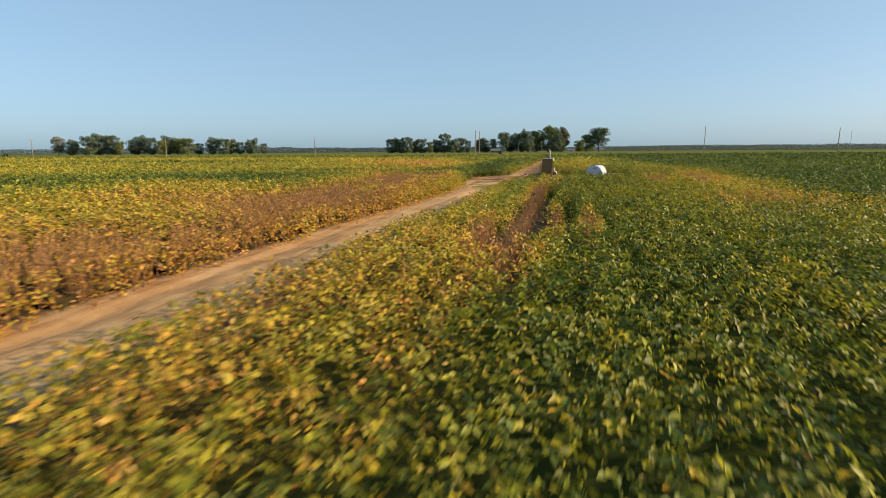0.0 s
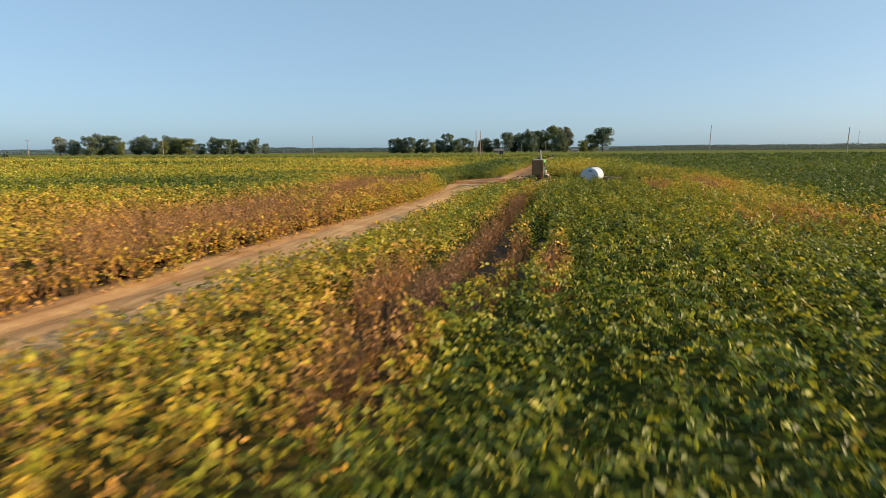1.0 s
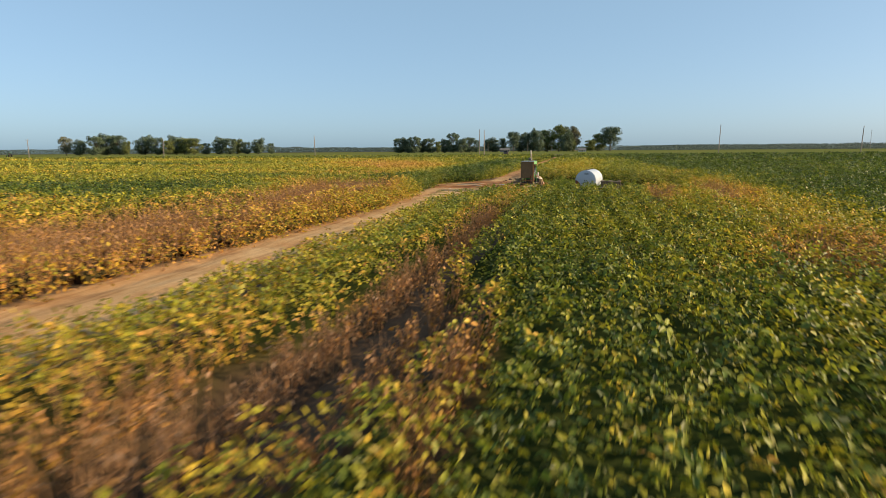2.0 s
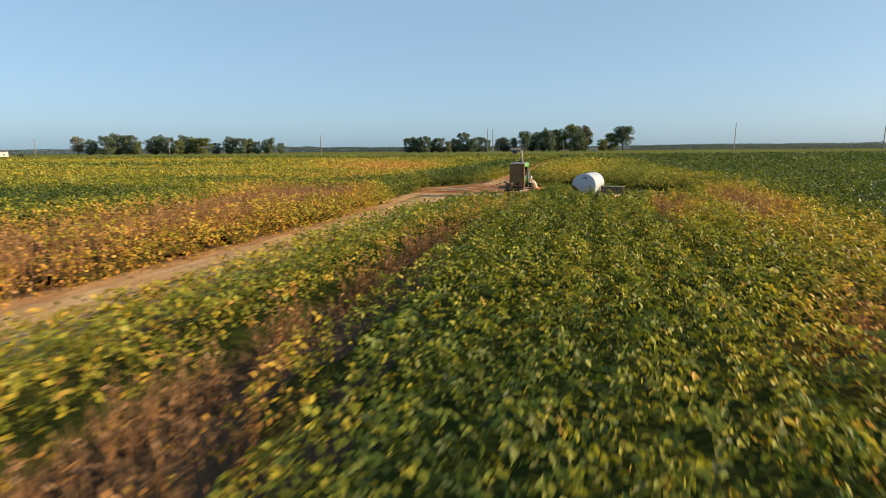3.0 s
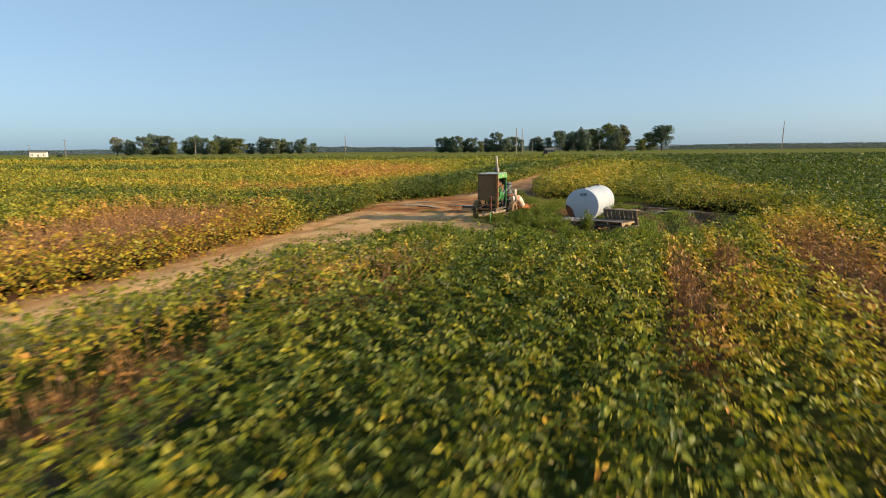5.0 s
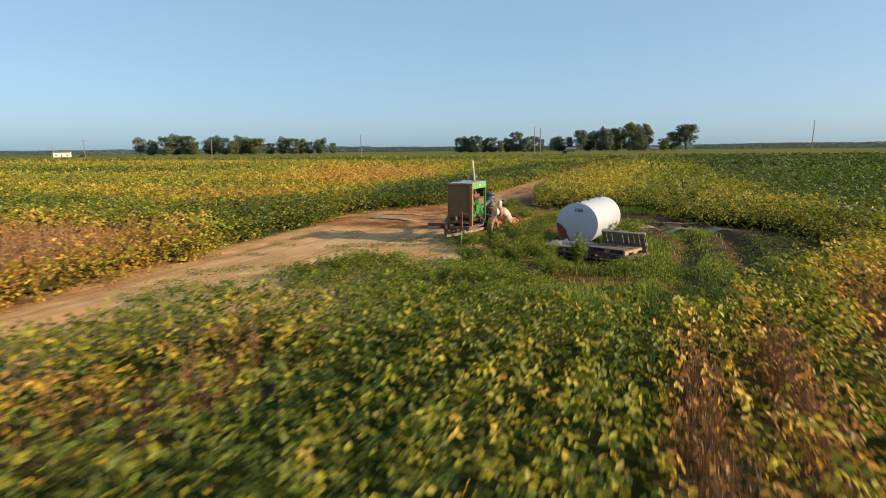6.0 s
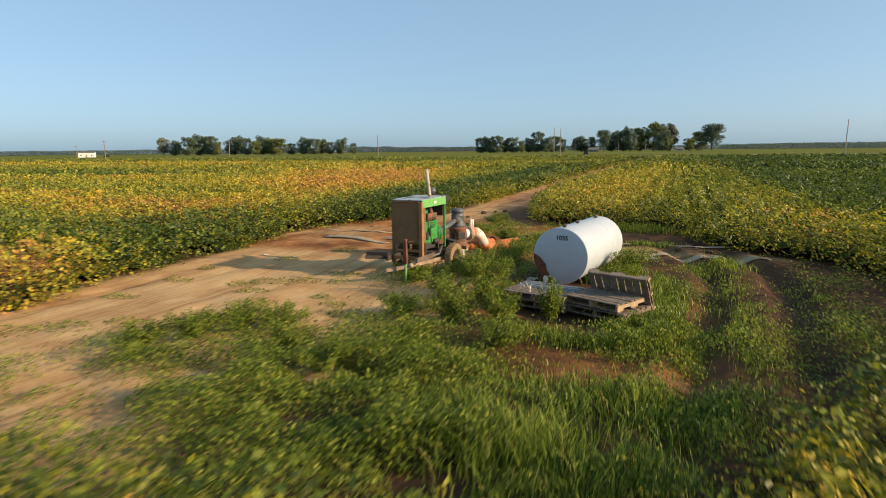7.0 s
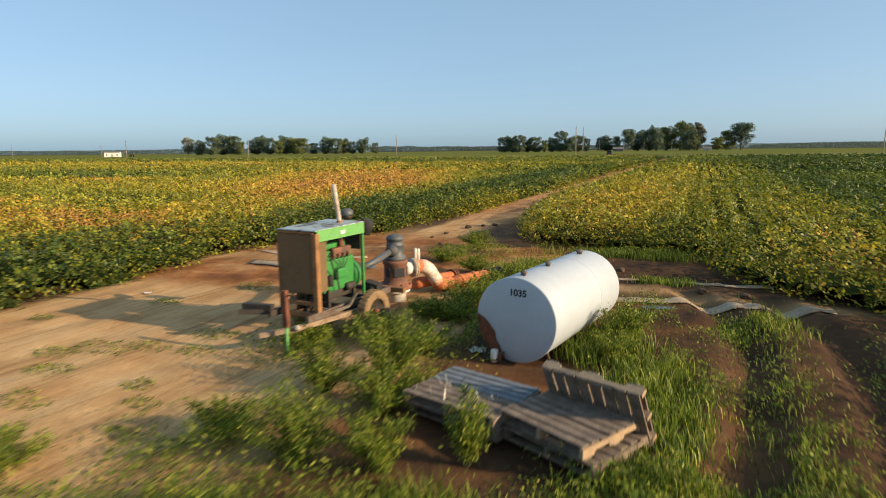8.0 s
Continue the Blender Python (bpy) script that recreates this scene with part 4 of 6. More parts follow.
# ---- fuel tank ----
def fuel_tank(x, y, z, turn, R, L):
    """z: of its axis; turn: degrees from ahead. Its own y runs along its axis from the numbered end."""
    t = thing("fuel_tank", pose(x, y, z, 0.0, 0, turn), "white cylindrical fuel tank with stencilled number and rust", "tank")
    lay = Matrix.Rotation(-math.pi / 2, 4, "X")
    prof = [(0.02, -0.035), (R * 0.5, -0.030), (R * 0.85, -0.018), (R - 0.03, -0.004), (R - 0.006, 0.004), (R, 0.02), (R, 0.6), (R, 1.2), (R, L * 0.62), (R, L - 0.02), (R - 0.02, L), (R * 0.6, L + 0.025), (0.02, L + 0.03)]
    part("shell", lathe(prof, 64, m=lay), M_TANK, t, "", True)
    part("weld_seam", lathe([(R - 0.01, L * 0.66), (R + 0.004, L * 0.66 + 0.004), (R + 0.004, L * 0.66 + 0.016), (R - 0.01, L * 0.66 + 0.02)], 64, m=lay), M_TANK, t, "", True)
    part("end_rim", lathe([(R - 0.012, -0.006), (R + 0.005, 0.0), (R + 0.005, 0.018), (R - 0.01, 0.022)], 64, m=lay), M_TANK, t, "", True)
    # rust stain, a raised scab low on the end
    bm = bmesh.new()
    g = np.random.default_rng(5)
    rows = []
    for i in range(15):
        k = radians(178 + i * 5.5)
        inner = R * (0.97 - 0.36 * math.sin(math.pi * (i / 14.0) ** 0.75) ** 0.8 + 0.015 * g.normal())
        rows.append([(R * 0.995 if s == 3 else inner + (R * 0.995 - inner) * s / 3) for s in range(4)])
        rows[-1] = [bm.verts.new((q * math.cos(k), -0.0125 - 0.036 * (1 - (q / R) ** 2), q * math.sin(k))) for q in rows[-1]]
    for r0, r1 in zip(rows, rows[1:]):
        for s in range(3):
            bm.faces.new((r0[s], r0[s + 1], r1[s + 1], r1[s]))
    part("rust_patch", bm, M_RUST, t, "flaking dark red rust low on the tank end")
    for fy, big in ((0.18, 1.0), (0.95, 1.0), (L - 0.35, 1.4)):
        fit_ = part("filler_cap", lathe([(0.030 * big, R - 0.01), (0.030 * big, R + 0.03), (0.044 * big, R + 0.032), (0.044 * big, R + 0.055), (0.02, R + 0.065)], 12, m=Matrix.Translation((0.02, fy, 0))), M_STEEL, t, "small weathered steel filler cap", True)
    part("lifting_lug", box(0.02, 0.10, 0.06, Matrix.Translation((-0.02, 0.24, R - 0.01)), 0.006), M_STEEL, t)
    part("lifting_lug", box(0.02, 0.10, 0.06, Matrix.Translation((-0.02, 1.02, R - 0.01)), 0.006), M_STEEL, t)
    # outlet valve and filter bowl
    valve = part("valve", rod([(-0.17, -0.02, -R + 0.10), (-0.17, -0.12, -R + 0.10), (-0.17, -0.12, -R + 0.03)], 0.024, 10), M_RUST, t, "rusty outlet valve", True)
    part("filter", lathe([(0.045, -R + 0.0), (0.052, -R + 0.02), (0.052, -R + 0.15), (0.040, -R + 0.165)], 14, m=Matrix.Translation((-0.25, -0.12, 0))), M_PVC, valve, "white fuel filter", True)
    part("valve_handle", box(0.10, 0.014, 0.012, Matrix.Translation((-0.14, -0.13, -R + 0.13)), 0.003), M_STEEL, valve)
    for sx in (-1, 1):
        for sy in (0.32, L - 0.4):
            bm = rod([(sx * 0.30, sy, -R * 0.80), (sx * 0.36, sy, -z - 0.02)], 0.022, 8)
            box(0.10, 0.08, 0.012, Matrix.Translation((sx * 0.36, sy, -z - 0.01)), 0, bm)
            part("leg", bm, M_STEEL, t)
    hose = rod([(-0.17, -0.12, -R + 0.04), (-0.3, -0.2, -z + 0.06), (-0.7, 0.3, -z + 0.05), (-1.2, 1.0, -z + 0.07), (-1.7, 1.5, -z + 0.06)], 0.014, 7)
    part("fuel_hose", hose, M_BLACK, t, "black rubber fuel hose", True)
    # stencilled number
    cu = bpy.data.curves.new("number", "FONT")
    cu.body, cu.size, cu.align_x, cu.extrude = "1035", 0.125, "CENTER", 0.0015
    cu.offset = 0.0035
    tmp = new("number_tmp", cu)
    me = bpy.data.meshes.new_from_object(tmp.evaluated_get(bpy.context.evaluated_depsgraph_get()))
    bpy.data.objects.remove(tmp)
    me.materials.append(M_INK_AND_SHADE)
    num = new("number", me)
    num.parent = t
    num.matrix_basis = pose(0.04, -0.026, R - 0.235, 90, 0, 0)
    tagged(num, "black stencilled number on the tank end")
    return t


fuel_tank(11.262, 40.375, 0.60, -23.7, 0.57, 2.5)


# ---- pallets ----
def pallet(name, m, wide, deep, boards, mats, label, seed, gone=()):
    """wide: along the boards; deep: along the three stringers. Origin at a corner of its base."""
    r = random.Random(seed)
    t = thing(name, m, label, "pallet", "old wooden pallets")
    for k in range(3):
        y0 = 0.02 + k * (wide - 0.04 - 0.04)
        bm = bmesh.new()
        # stringer with two fork notches
        prof = [(0, 0.02), (0.16, 0.02), (0.18, 0.055), (0.38, 0.055), (0.40, 0.02), (0.60, 0.02), (0.62, 0.055), (0.82, 0.055), (0.84, 0.02), (1, 0.02), (1, 0.108), (0, 0.108)]
        x0 = 0.0 + k * (wide - 0.04) / 2
        a_ = [bm.verts.new((x0, p * deep, z)) for p, z in prof]
        b_ = [bm.verts.new((x0 + 0.04, p * deep, z)) for p, z in prof]
        n = len(prof)
        for i in range(n):
            bm.faces.new((a_[i], a_[(i + 1) % n], b_[(i + 1) % n], b_[i]))
        bm.faces.new(a_[::-1])
        bm.faces.new(b_)
        part("stringer", bm, mats[1], t)
    step = deep / boards
    for i in range(boards):
        if i in gone:
            continue
        w = step * r.uniform(0.74, 0.86)
        mm = Matrix.Translation((wide / 2 + r.uniform(-0.012, 0.012), (i + 0.5) * step, 0.110 + r.uniform(0, 0.004))) @ pose(0, 0, 0, r.uniform(-1.5, 1.5), r.uniform(-0.4, 0.4), r.uniform(-0.8, 0.8))
        part("board", box(wide + r.uniform(-0.02, 0.02), w, 0.019, mm, 0.003), mats[2] if len(mats) > 2 and i >= boards // 2 else mats[0], t)
    for i in range(3):
        mm = Matrix.Translation((wide / 2, (0.08, 0.5, 0.92)[i] * deep, 0.0))
        part("bottom_board", box(wide, 0.10, 0.018, mm, 0.003), mats[0], t)
    return t


def from_corner(px, py, pz, ex, ey, tilt=0.0):
    """A pose whose x axis runs along (ex, ey) on the level, from a corner, tipped by tilt degrees about that axis."""
    return pose(px, py, pz, 0, 0, math.degrees(math.atan2(ey, ex))) @ pose(0, 0, 0, tilt, 0, 0)


MW, MB = (M_WOOD, M_WOOD_PALE), (M_WOOD, M_WOOD, M_WOOD_BLUE)
pallet("pallet", from_corner(11.23, 38.17, 0.22, 0.755, -0.64), 1.0, 0.96, 8, MW, "grey weathered wooden pallet lying on another", 31)
pallet("pallet", from_corner(11.28, 38.12, 0.07, 0.76, -0.60), 1.02, 1.0, 7, (M_WOOD, M_WOOD), "lower weathered pallet sunk in the weeds", 32)
pallet("pallet", from_corner(10.19, 38.55, 0.185, 0.88, -0.47, 0.5), 1.14, 0.92, 8, MB, "grey and blue-stained wooden pallet with nails sticking out", 33)
pallet("pallet", from_corner(10.26, 38.6, 0.05, 0.88, -0.50), 1.1, 0.95, 7, (M_WOOD, M_WOOD), "rotting lower pallet under a blue-stained one", 34)
pallet("pallet", from_corner(12.72, 38.28, 0.15, 0.82, -0.57, 116) @ pose(0, 0, 0, 0, 0, 90), 0.62, 1.07, 8, (M_WOOD, M_WOOD_PALE), "broken wooden pallet propped on edge", 35)
bm = box(0.62, 0.15, 0.03, from_corner(12.05, 37.62, 0.03, 0.6, 0.72) @ Matrix.Translation((0.4, 0, 0)), 0.004)
tagged(part("loose_board", bm, M_WOOD), "loose weathered grey board on the ground", "board")
nails = np.random.default_rng(9)
for k in range(16):
    u_, v_ = nails.uniform(0.03, 0.9), nails.uniform(0.05, 0.5)
    px, py = 10.19 + 0.88 * u_ * 1.1 + 0.47 * v_, 38.55 - 0.47 * u_ * 1.1 + 0.88 * v_
    kx, ky = nails.normal(0, 0.03), nails.normal(0, 0.03)
    ob = tagged(part("nail", rod([(px, py, 0.30), (px + kx, py + ky, 0.315 + nails.uniform(0.05, 0.10))], 0.004, 5), M_NAIL), "bent nail sticking out of pallet wood", "nail", "pallet nails")


# ---- pumping set: engine on a two-wheeled trailer, gear drive and well head ----
PUMP = pose(8.03, 40.87, 0.0, 0, 0, -17.5)   # x to its right, y from the radiator towards the well
M_DRAWBAR = worn("sun_bleached_rusty_steel", (0.34, 0.25, 0.17), (0.19, 0.12, 0.075), 0.45, 8, 0.75)
engine = thing("pump_engine", PUMP, "green diesel pump engine with brown radiator box on a rusty trailer", "engine")
T = Matrix.Translation
# radiator box
rad = part("radiator_box", box(0.64, 0.30, 0.90, T((-0.01, 0.16, 0.74)), 0.012), M_BROWN, engine, "brown sheet-metal radiator box")
part("front_panel", box(0.60, 0.012, 0.86, T((-0.02, 0.003, 0.76)), 0.004), M_BROWN, rad, "dull brown front panel")
part("panel_rim", box(0.66, 0.02, 0.025, T((-0.01, 0.0, 1.635)), 0.004), M_OCHRE, rad)
part("corner_post", box(0.085, 0.09, 1.20, T((0.345, 0.02, 0.44)), 0.008), M_OCHRE, engine, "rusted ochre corner post")
part("corner_post", box(0.05, 0.05, 1.16, T((-0.34, 0.02, 0.46)), 0.006), M_BROWN, engine)
part("corner_post", box(0.040, 0.045, 1.16, T((0.35, 1.16, 0.52)), 0.006), M_GREEN, engine)
part("corner_post", box(0.040, 0.045, 1.16, T((-0.33, 1.16, 0.52)), 0.006), M_GREEN, engine)
# hood: top sheet, side aprons, rear apron
part("hood_top", box(0.74, 1.20, 0.022, T((0.005, 0.60, 1.675)) @ pose(0, 0, 0, 0.8, 0, 0), 0.008), M_ROOF, engine, "hood top with worn paint and a pale sheen painted in")
part("hood_side", box(0.016, 1.16, 0.17, T((0.375, 0.60, 1.515)), 0.005), M_GREEN_PALE, engine, "sun-bleached green hood side")
part("hood_side", box(0.016, 1.16, 0.17, T((-0.365, 0.60, 1.515)), 0.005), M_GREEN, engine)
part("hood_badge", box(0.006, 0.11, 0.06, T((0.387, 0.62, 1.57)), 0.002), M_PAPER, engine, "pale rectangular badge")
part("rear_shield", box(0.62, 0.02, 0.42, T((0.0, 1.15, 1.25)), 0.006), M_DARKSTEEL, engine, "dark rear shield")
# engine block with its details
block = part("engine_block", box(0.34, 0.78, 0.50, T((0.03, 0.74, 0.66)), 0.03), M_GREEN, engine, "oily green engine block")
part("cylinder_head", box(0.30, 0.70, 0.15, T((0.03, 0.74, 1.155)), 0.025), M_GREEN, block)
part("rocker_cover", box(0.20, 0.62, 0.09, T((0.0, 0.74, 1.30)), 0.03), M_GREEN, block)
part("oil_pan", box(0.28, 0.66, 0.16, T((0.03, 0.74, 0.52)), 0.04), M_DARKSTEEL, block, "black oil pan")
part("flywheel_housing", lathe([(0.19, 0), (0.25, 0.02), (0.25, 0.13), (0.17, 0.18), (0.10, 0.26)], 22, m=T((0.02, 1.10, 0.82)) @ pose(0, 0, 0, -90, 0, 0)), M_GREEN, block, "", True)
part("injection_pump", box(0.12, 0.22, 0.16, T((0.24, 0.70, 0.86)), 0.03), M_GREEN, block)
part("oil_filter", lathe([(0.045, 0), (0.052, 0.02), (0.052, 0.15), (0.03, 0.165)], 14, m=T((0.25, 0.44, 0.78))), M_BLACK, block, "", True)
part("starter", lathe([(0.05, 0), (0.06, 0.03), (0.06, 0.20), (0.03, 0.23)], 14, m=T((0.22, 0.86, 0.68)) @ pose(0, 0, 0, -90, 0, 0)), M_DARKSTEEL, block, "", True)
part("fan", lathe([(0.05, 0), (0.22, 0.01), (0.22, 0.03), (0.05, 0.05)], 20, m=T((0.0, 0.40, 1.05)) @ pose(0, 0, 0, 90, 0, 0)), M_DARKSTEEL, block)
for k in range(4):
    part("fuel_line", rod([(0.25, 0.62 + 0.05 * k, 1.00), (0.29, 0.60 + 0.07 * k, 1.10), (0.22, 0.50 + 0.15 * k, 1.20), (0.15, 0.48 + 0.16 * k, 1.26)], 0.007, 6), M_DARKSTEEL, block)
part("wiring", rod([(0.30, 0.38, 1.30), (0.31, 0.45, 1.05), (0.28, 0.55, 0.95), (0.30, 0.60, 0.70)], 0.012, 6), M_BLACK, block)
man = part("exhaust_manifold", box(0.09, 0.46, 0.10, T((0.20, 0.78, 1.24)), 0.03), M_REDHEAD, engine, "rust-red exhaust manifold")
for k in range(4):
    part("manifold_runner", rod([(0.20, 0.60 + 0.12 * k, 1.28), (0.22, 0.60 + 0.12 * k, 1.22), (0.16, 0.60 + 0.12 * k, 1.17)], [0.035, 0.036, 0.034], 9), M_REDHEAD, man, "", True)
part("exhaust_elbow", rod([(0.17, 0.86, 1.30), (0.14, 0.88, 1.36), (0.12, 0.90, 1.42)], [0.055, 0.05, 0.042], 12), M_REDHEAD, man, "", True)
stack = part("exhaust_stack", rod([(0.12, 0.90, 1.38), (0.115, 0.90, 1.70), (0.09, 0.87, 2.0), (0.07, 0.84, 2.30)], [0.030, 0.034, 0.038, 0.038], 16), M_PALE_STACK, engine, "pale heat-worn exhaust stack", True)
part("stack_clamp", rod([(0.115, 0.90, 1.70), (0.114, 0.899, 1.73)], 0.048, 14), M_OCHRE, stack)
ac = part("air_cleaner", lathe([(0.05, 1.67), (0.05, 1.72), (0.085, 1.73), (0.085, 1.77)], 18, m=T((-0.04, 1.30, 0))), M_DARKSTEEL, engine, "grey mushroom-shaped air cleaner cap", True)
part("dome", lathe([(0.10, 1.765), (0.105, 1.80), (0.09, 1.85), (0.05, 1.875), (0.01, 1.88)], 18, m=T((-0.04, 1.30, 0))), M_GREY, ac, "", True)
part("air_filter", lathe([(0.07, 0), (0.115, 0.02), (0.115, 0.22), (0.07, 0.25)], 18, m=T((0.10, 1.55, 1.45)) @ pose(0, 0, 0, 0, 25, 0)), M_BLACK, engine, "black canister air filter", True)
part("filter_bracket", box(0.05, 0.42, 0.03, T((0.08, 1.36, 1.50)), 0.005), M_DARKSTEEL, engine)
part("control_panel", box(0.16, 0.03, 0.20, T((-0.20, 1.19, 1.18)), 0.006), M_DARKSTEEL, engine)
part("clutch_housing", lathe([(0.17, 0), (0.17, 0.10), (0.11, 0.22), (0.06, 0.34)], 18, m=T((0.02, 1.30, 0.83)) @ pose(0, 0, 0, -90, 0, 0)), M_DARKSTEEL, engine, "", True)
part("battery_box", box(0.26, 0.20, 0.22, T((0.36, 1.36, 0.46)) @ pose(0, 0, 0, 0, 12, 6), 0.015), M_BLACK, engine, "black battery box")
for k in range(3):
    part("cable", rod([(0.40, 1.30 + 0.03 * k, 0.66), (0.46 + 0.02 * k, 1.2, 0.55), (0.40, 1.02, 0.42 - 0.05 * k), (0.34, 0.9, 0.5)], 0.010, 6), M_BLACK, engine)
# trailer
for sx in (-1, 1):
    part("frame_rail", box(0.055, 2.15, 0.10, T((sx * 0.36, 0.83, 0.385)), 0.008), M_STEEL if sx > 0 else M_DARKSTEEL, engine, "rusty steel frame rail")
for y_ in (0.0, 0.62, 1.28, 1.86):
    part("cross_member", box(0.74, 0.07, 0.07, T((0, y_, 0.395)), 0.006), M_OCHRE if y_ == 0 else M_DARKSTEEL, engine)
part("sub_rail", box(0.62, 0.045, 0.05, T((0.0, 0.04, 0.56)), 0.005), M_OCHRE, engine)
for sx in (-0.2, 0.22):
    part("engine_mount", box(0.05, 0.05, 0.28, T((sx, 0.42, 0.44)), 0.005), M_DARKSTEEL, engine)
    part("engine_mount", box(0.05, 0.05, 0.28, T((sx, 1.06, 0.44)), 0.005), M_DARKSTEEL, engine)
part("drawbar", rod([(0.50, 0.95, 0.34), (0.47, 0.35, 0.36), (0.26, -0.40, 0.33), (-0.10, -0.72, 0.28)], [0.045, 0.05, 0.05, 0.05], 4), M_DRAWBAR, engine, "bent pale rusty drawbar")
part("drawbar", rod([(-0.36, 0.2, 0.42), (-0.45, -0.15, 0.44), (-0.80, -0.42, 0.46)], [0.045, 0.05, 0.05], 4), M_DARKSTEEL, engine, "dark rusty drawbar beam")
part("side_beam", box(0.50, 0.10, 0.10, T((-0.62, -0.20, 0.46)) @ pose(0, 0, 0, 0, 0, 12), 0.01), M_DARKSTEEL, engine)
part("hitch_pin", lathe([(0.035, 0), (0.04, 0.02), (0.04, 0.07), (0.03, 0.08)], 12, m=T((0.31, -0.38, 0.34)) @ pose(0, 0, 0, 60, 0, 20)), M_PALE_STACK, engine, "pale round drawbar pin", True)
part("diagonal_brace", rod([(0.36, 0.10, 0.44), (0.50, 0.55, 0.47), (0.44, 0.85, 0.60)], 0.028, 4), M_STEEL, engine)
jack = part("jack_tube", box(0.075, 0.075, 0.52, T((0.30, -0.60, 0.42)) @ pose(0, 0, 0, 0, -1.5, 8), 0.008), M_RUST, engine, "rusty square jack tube")
part("jack_leg", rod([(0.285, -0.60, -0.04), (0.297, -0.60, 0.46)], 0.024, 10), M_GREEN_PALE, jack, "green jack leg", True)
part("jack_handle", rod([(0.30, -0.60, 0.86), (0.38, -0.60, 0.88), (0.47, -0.58, 0.90)], 0.012, 7), M_OCHRE, jack)
part("axle", rod([(-0.66, 0.95, 0.30), (0.66, 0.95, 0.30)], 0.04, 10), M_DARKSTEEL, engine)
part("spring", box(0.06, 0.70, 0.04, T((0.36, 0.95, 0.345)), 0.006), M_DARKSTEEL, engine)
part("spring", box(0.06, 0.70, 0.04, T((-0.36, 0.95, 0.345)), 0.006), M_DARKSTEEL, engine)


def wheel(side):
    m = T((side * 0.68, 0.95, 0.30)) @ pose(0, 0, 0, 0, 90, 0)
    w = part("wheel", lathe([(0.215, -0.07), (0.235, -0.08), (0.31, -0.085), (0.345, -0.07), (0.355, -0.03), (0.355, 0.03), (0.345, 0.07), (0.31, 0.085), (0.235, 0.08), (0.215, 0.07)], 36, m=m, closed=True), M_TYRE, engine, "dusty brown worn tyre", True)
    part("rim", lathe([(0.03, -0.03), (0.09, -0.035), (0.12, 0.0), (0.19, 0.0), (0.222, 0.07), (0.222, -0.07)], 24, m=m), M_DARKSTEEL, w, "dark steel rim", True)
    part("hub", lathe([(0.055, -0.02), (0.055, 0.07), (0.035, 0.09), (0.01, 0.095)], 14, m=m), M_RUST, w, "", True)
    for k in range(5):
        part("wheel_nut", lathe([(0.012, 0), (0.012, 0.03)], 6, m=m @ T((0.085 * math.cos(k * math.tau / 5), 0.085 * math.sin(k * math.tau / 5), 0.0))), M_STEEL, w)
    for k in range(30):
        mm = m @ pose(0, 0, 0, 0, 0, k * 12) @ T((0.352, 0, 0))
        for s in (-0.05, 0.05):
            part("tread_lug", box(0.014, 0.042, 0.068, mm @ T((0, 0, s * 0.75 - 0.034)) @ pose(0, 0, 0, 18 if s > 0 else -18, 0, 0)), M_TYRE, w)
    return w


wheel(1)
wheel(-1)

shaft = thing("drive_shaft", PUMP, "grey drive shaft cover between engine and gear drive", "shaft")
part("shaft_guard", rod([(0.02, 1.60, 0.84), (0.03, 2.0, 0.89), (0.03, 2.46, 0.985)], [0.05, 0.06, 0.06], 12), M_GREY, shaft, "", True)
part("universal_joint", rod([(0.03, 2.42, 0.975), (0.03, 2.52, 0.99)], [0.085, 0.085], 12), M_DARKSTEEL, shaft, "", True)

head = thing("well_head", PUMP @ T((0.0, 2.68, 0.0)), "well pump head with grey gear drive on red cast base", "pump")
gear = part("gear_drive", lathe([(0.19, 0.80), (0.20, 0.815), (0.20, 0.86), (0.155, 0.90), (0.15, 1.06), (0.165, 1.07), (0.165, 1.10), (0.15, 1.11), (0.15, 1.17), (0.165, 1.175), (0.165, 1.225), (0.13, 1.24), (0.12, 1.265), (0.03, 1.27)], 28), M_GREY, head, "grey right-angle gear drive", True)
part("input_housing", lathe([(0.10, 0), (0.11, 0.02), (0.11, 0.09), (0.085, 0.10), (0.075, 0.16)], 20, m=T((0.03, -0.10, 0.985)) @ pose(0, 0, 0, 90, 0, 0)), M_GREY, gear, "", True)
for k in range(10):
    part("cooling_rib", box(0.012, 0.02, 0.13, pose(0, 0, 0, 0, 0, k * 36) @ T((0.153, 0, 0.925))), M_GREY, gear)
for k in range(8):
    part("bolt", lathe([(0.014, 0.84), (0.014, 0.872)], 6, m=T((0.182 * math.cos(k * math.tau / 8), 0.182 * math.sin(k * math.tau / 8), 0))), M_STEEL, gear)
base = part("discharge_head", lathe([(0.30, 0.26), (0.305, 0.275), (0.305, 0.33), (0.27, 0.35), (0.225, 0.40), (0.215, 0.46), (0.215, 0.72), (0.235, 0.74), (0.235, 0.80), (0.19, 0.80)], 28), M_REDHEAD, head, "red-oxide cast discharge head", True)
# access windows: solid black blocks that stand in for the shaded openings
for k, (ang, w) in enumerate(((-38, 0.20), (-100, 0.10), (35, 0.13), (150, 0.15))):
    part("access_window", box(0.03, w, 0.17, pose(0, 0, 0, 0, 0, ang) @ T((0.208, 0, 0.50)), 0.008), M_INK_AND_SHADE, base, "access window, a black block for its dark inside")
for k in range(8):
    part("bolt", lathe([(0.016, 0.33), (0.016, 0.372)], 6, m=T((0.275 * math.cos(k * math.tau / 8 + 0.2), 0.275 * math.sin(k * math.tau / 8 + 0.2), 0))), M_RUST, base)
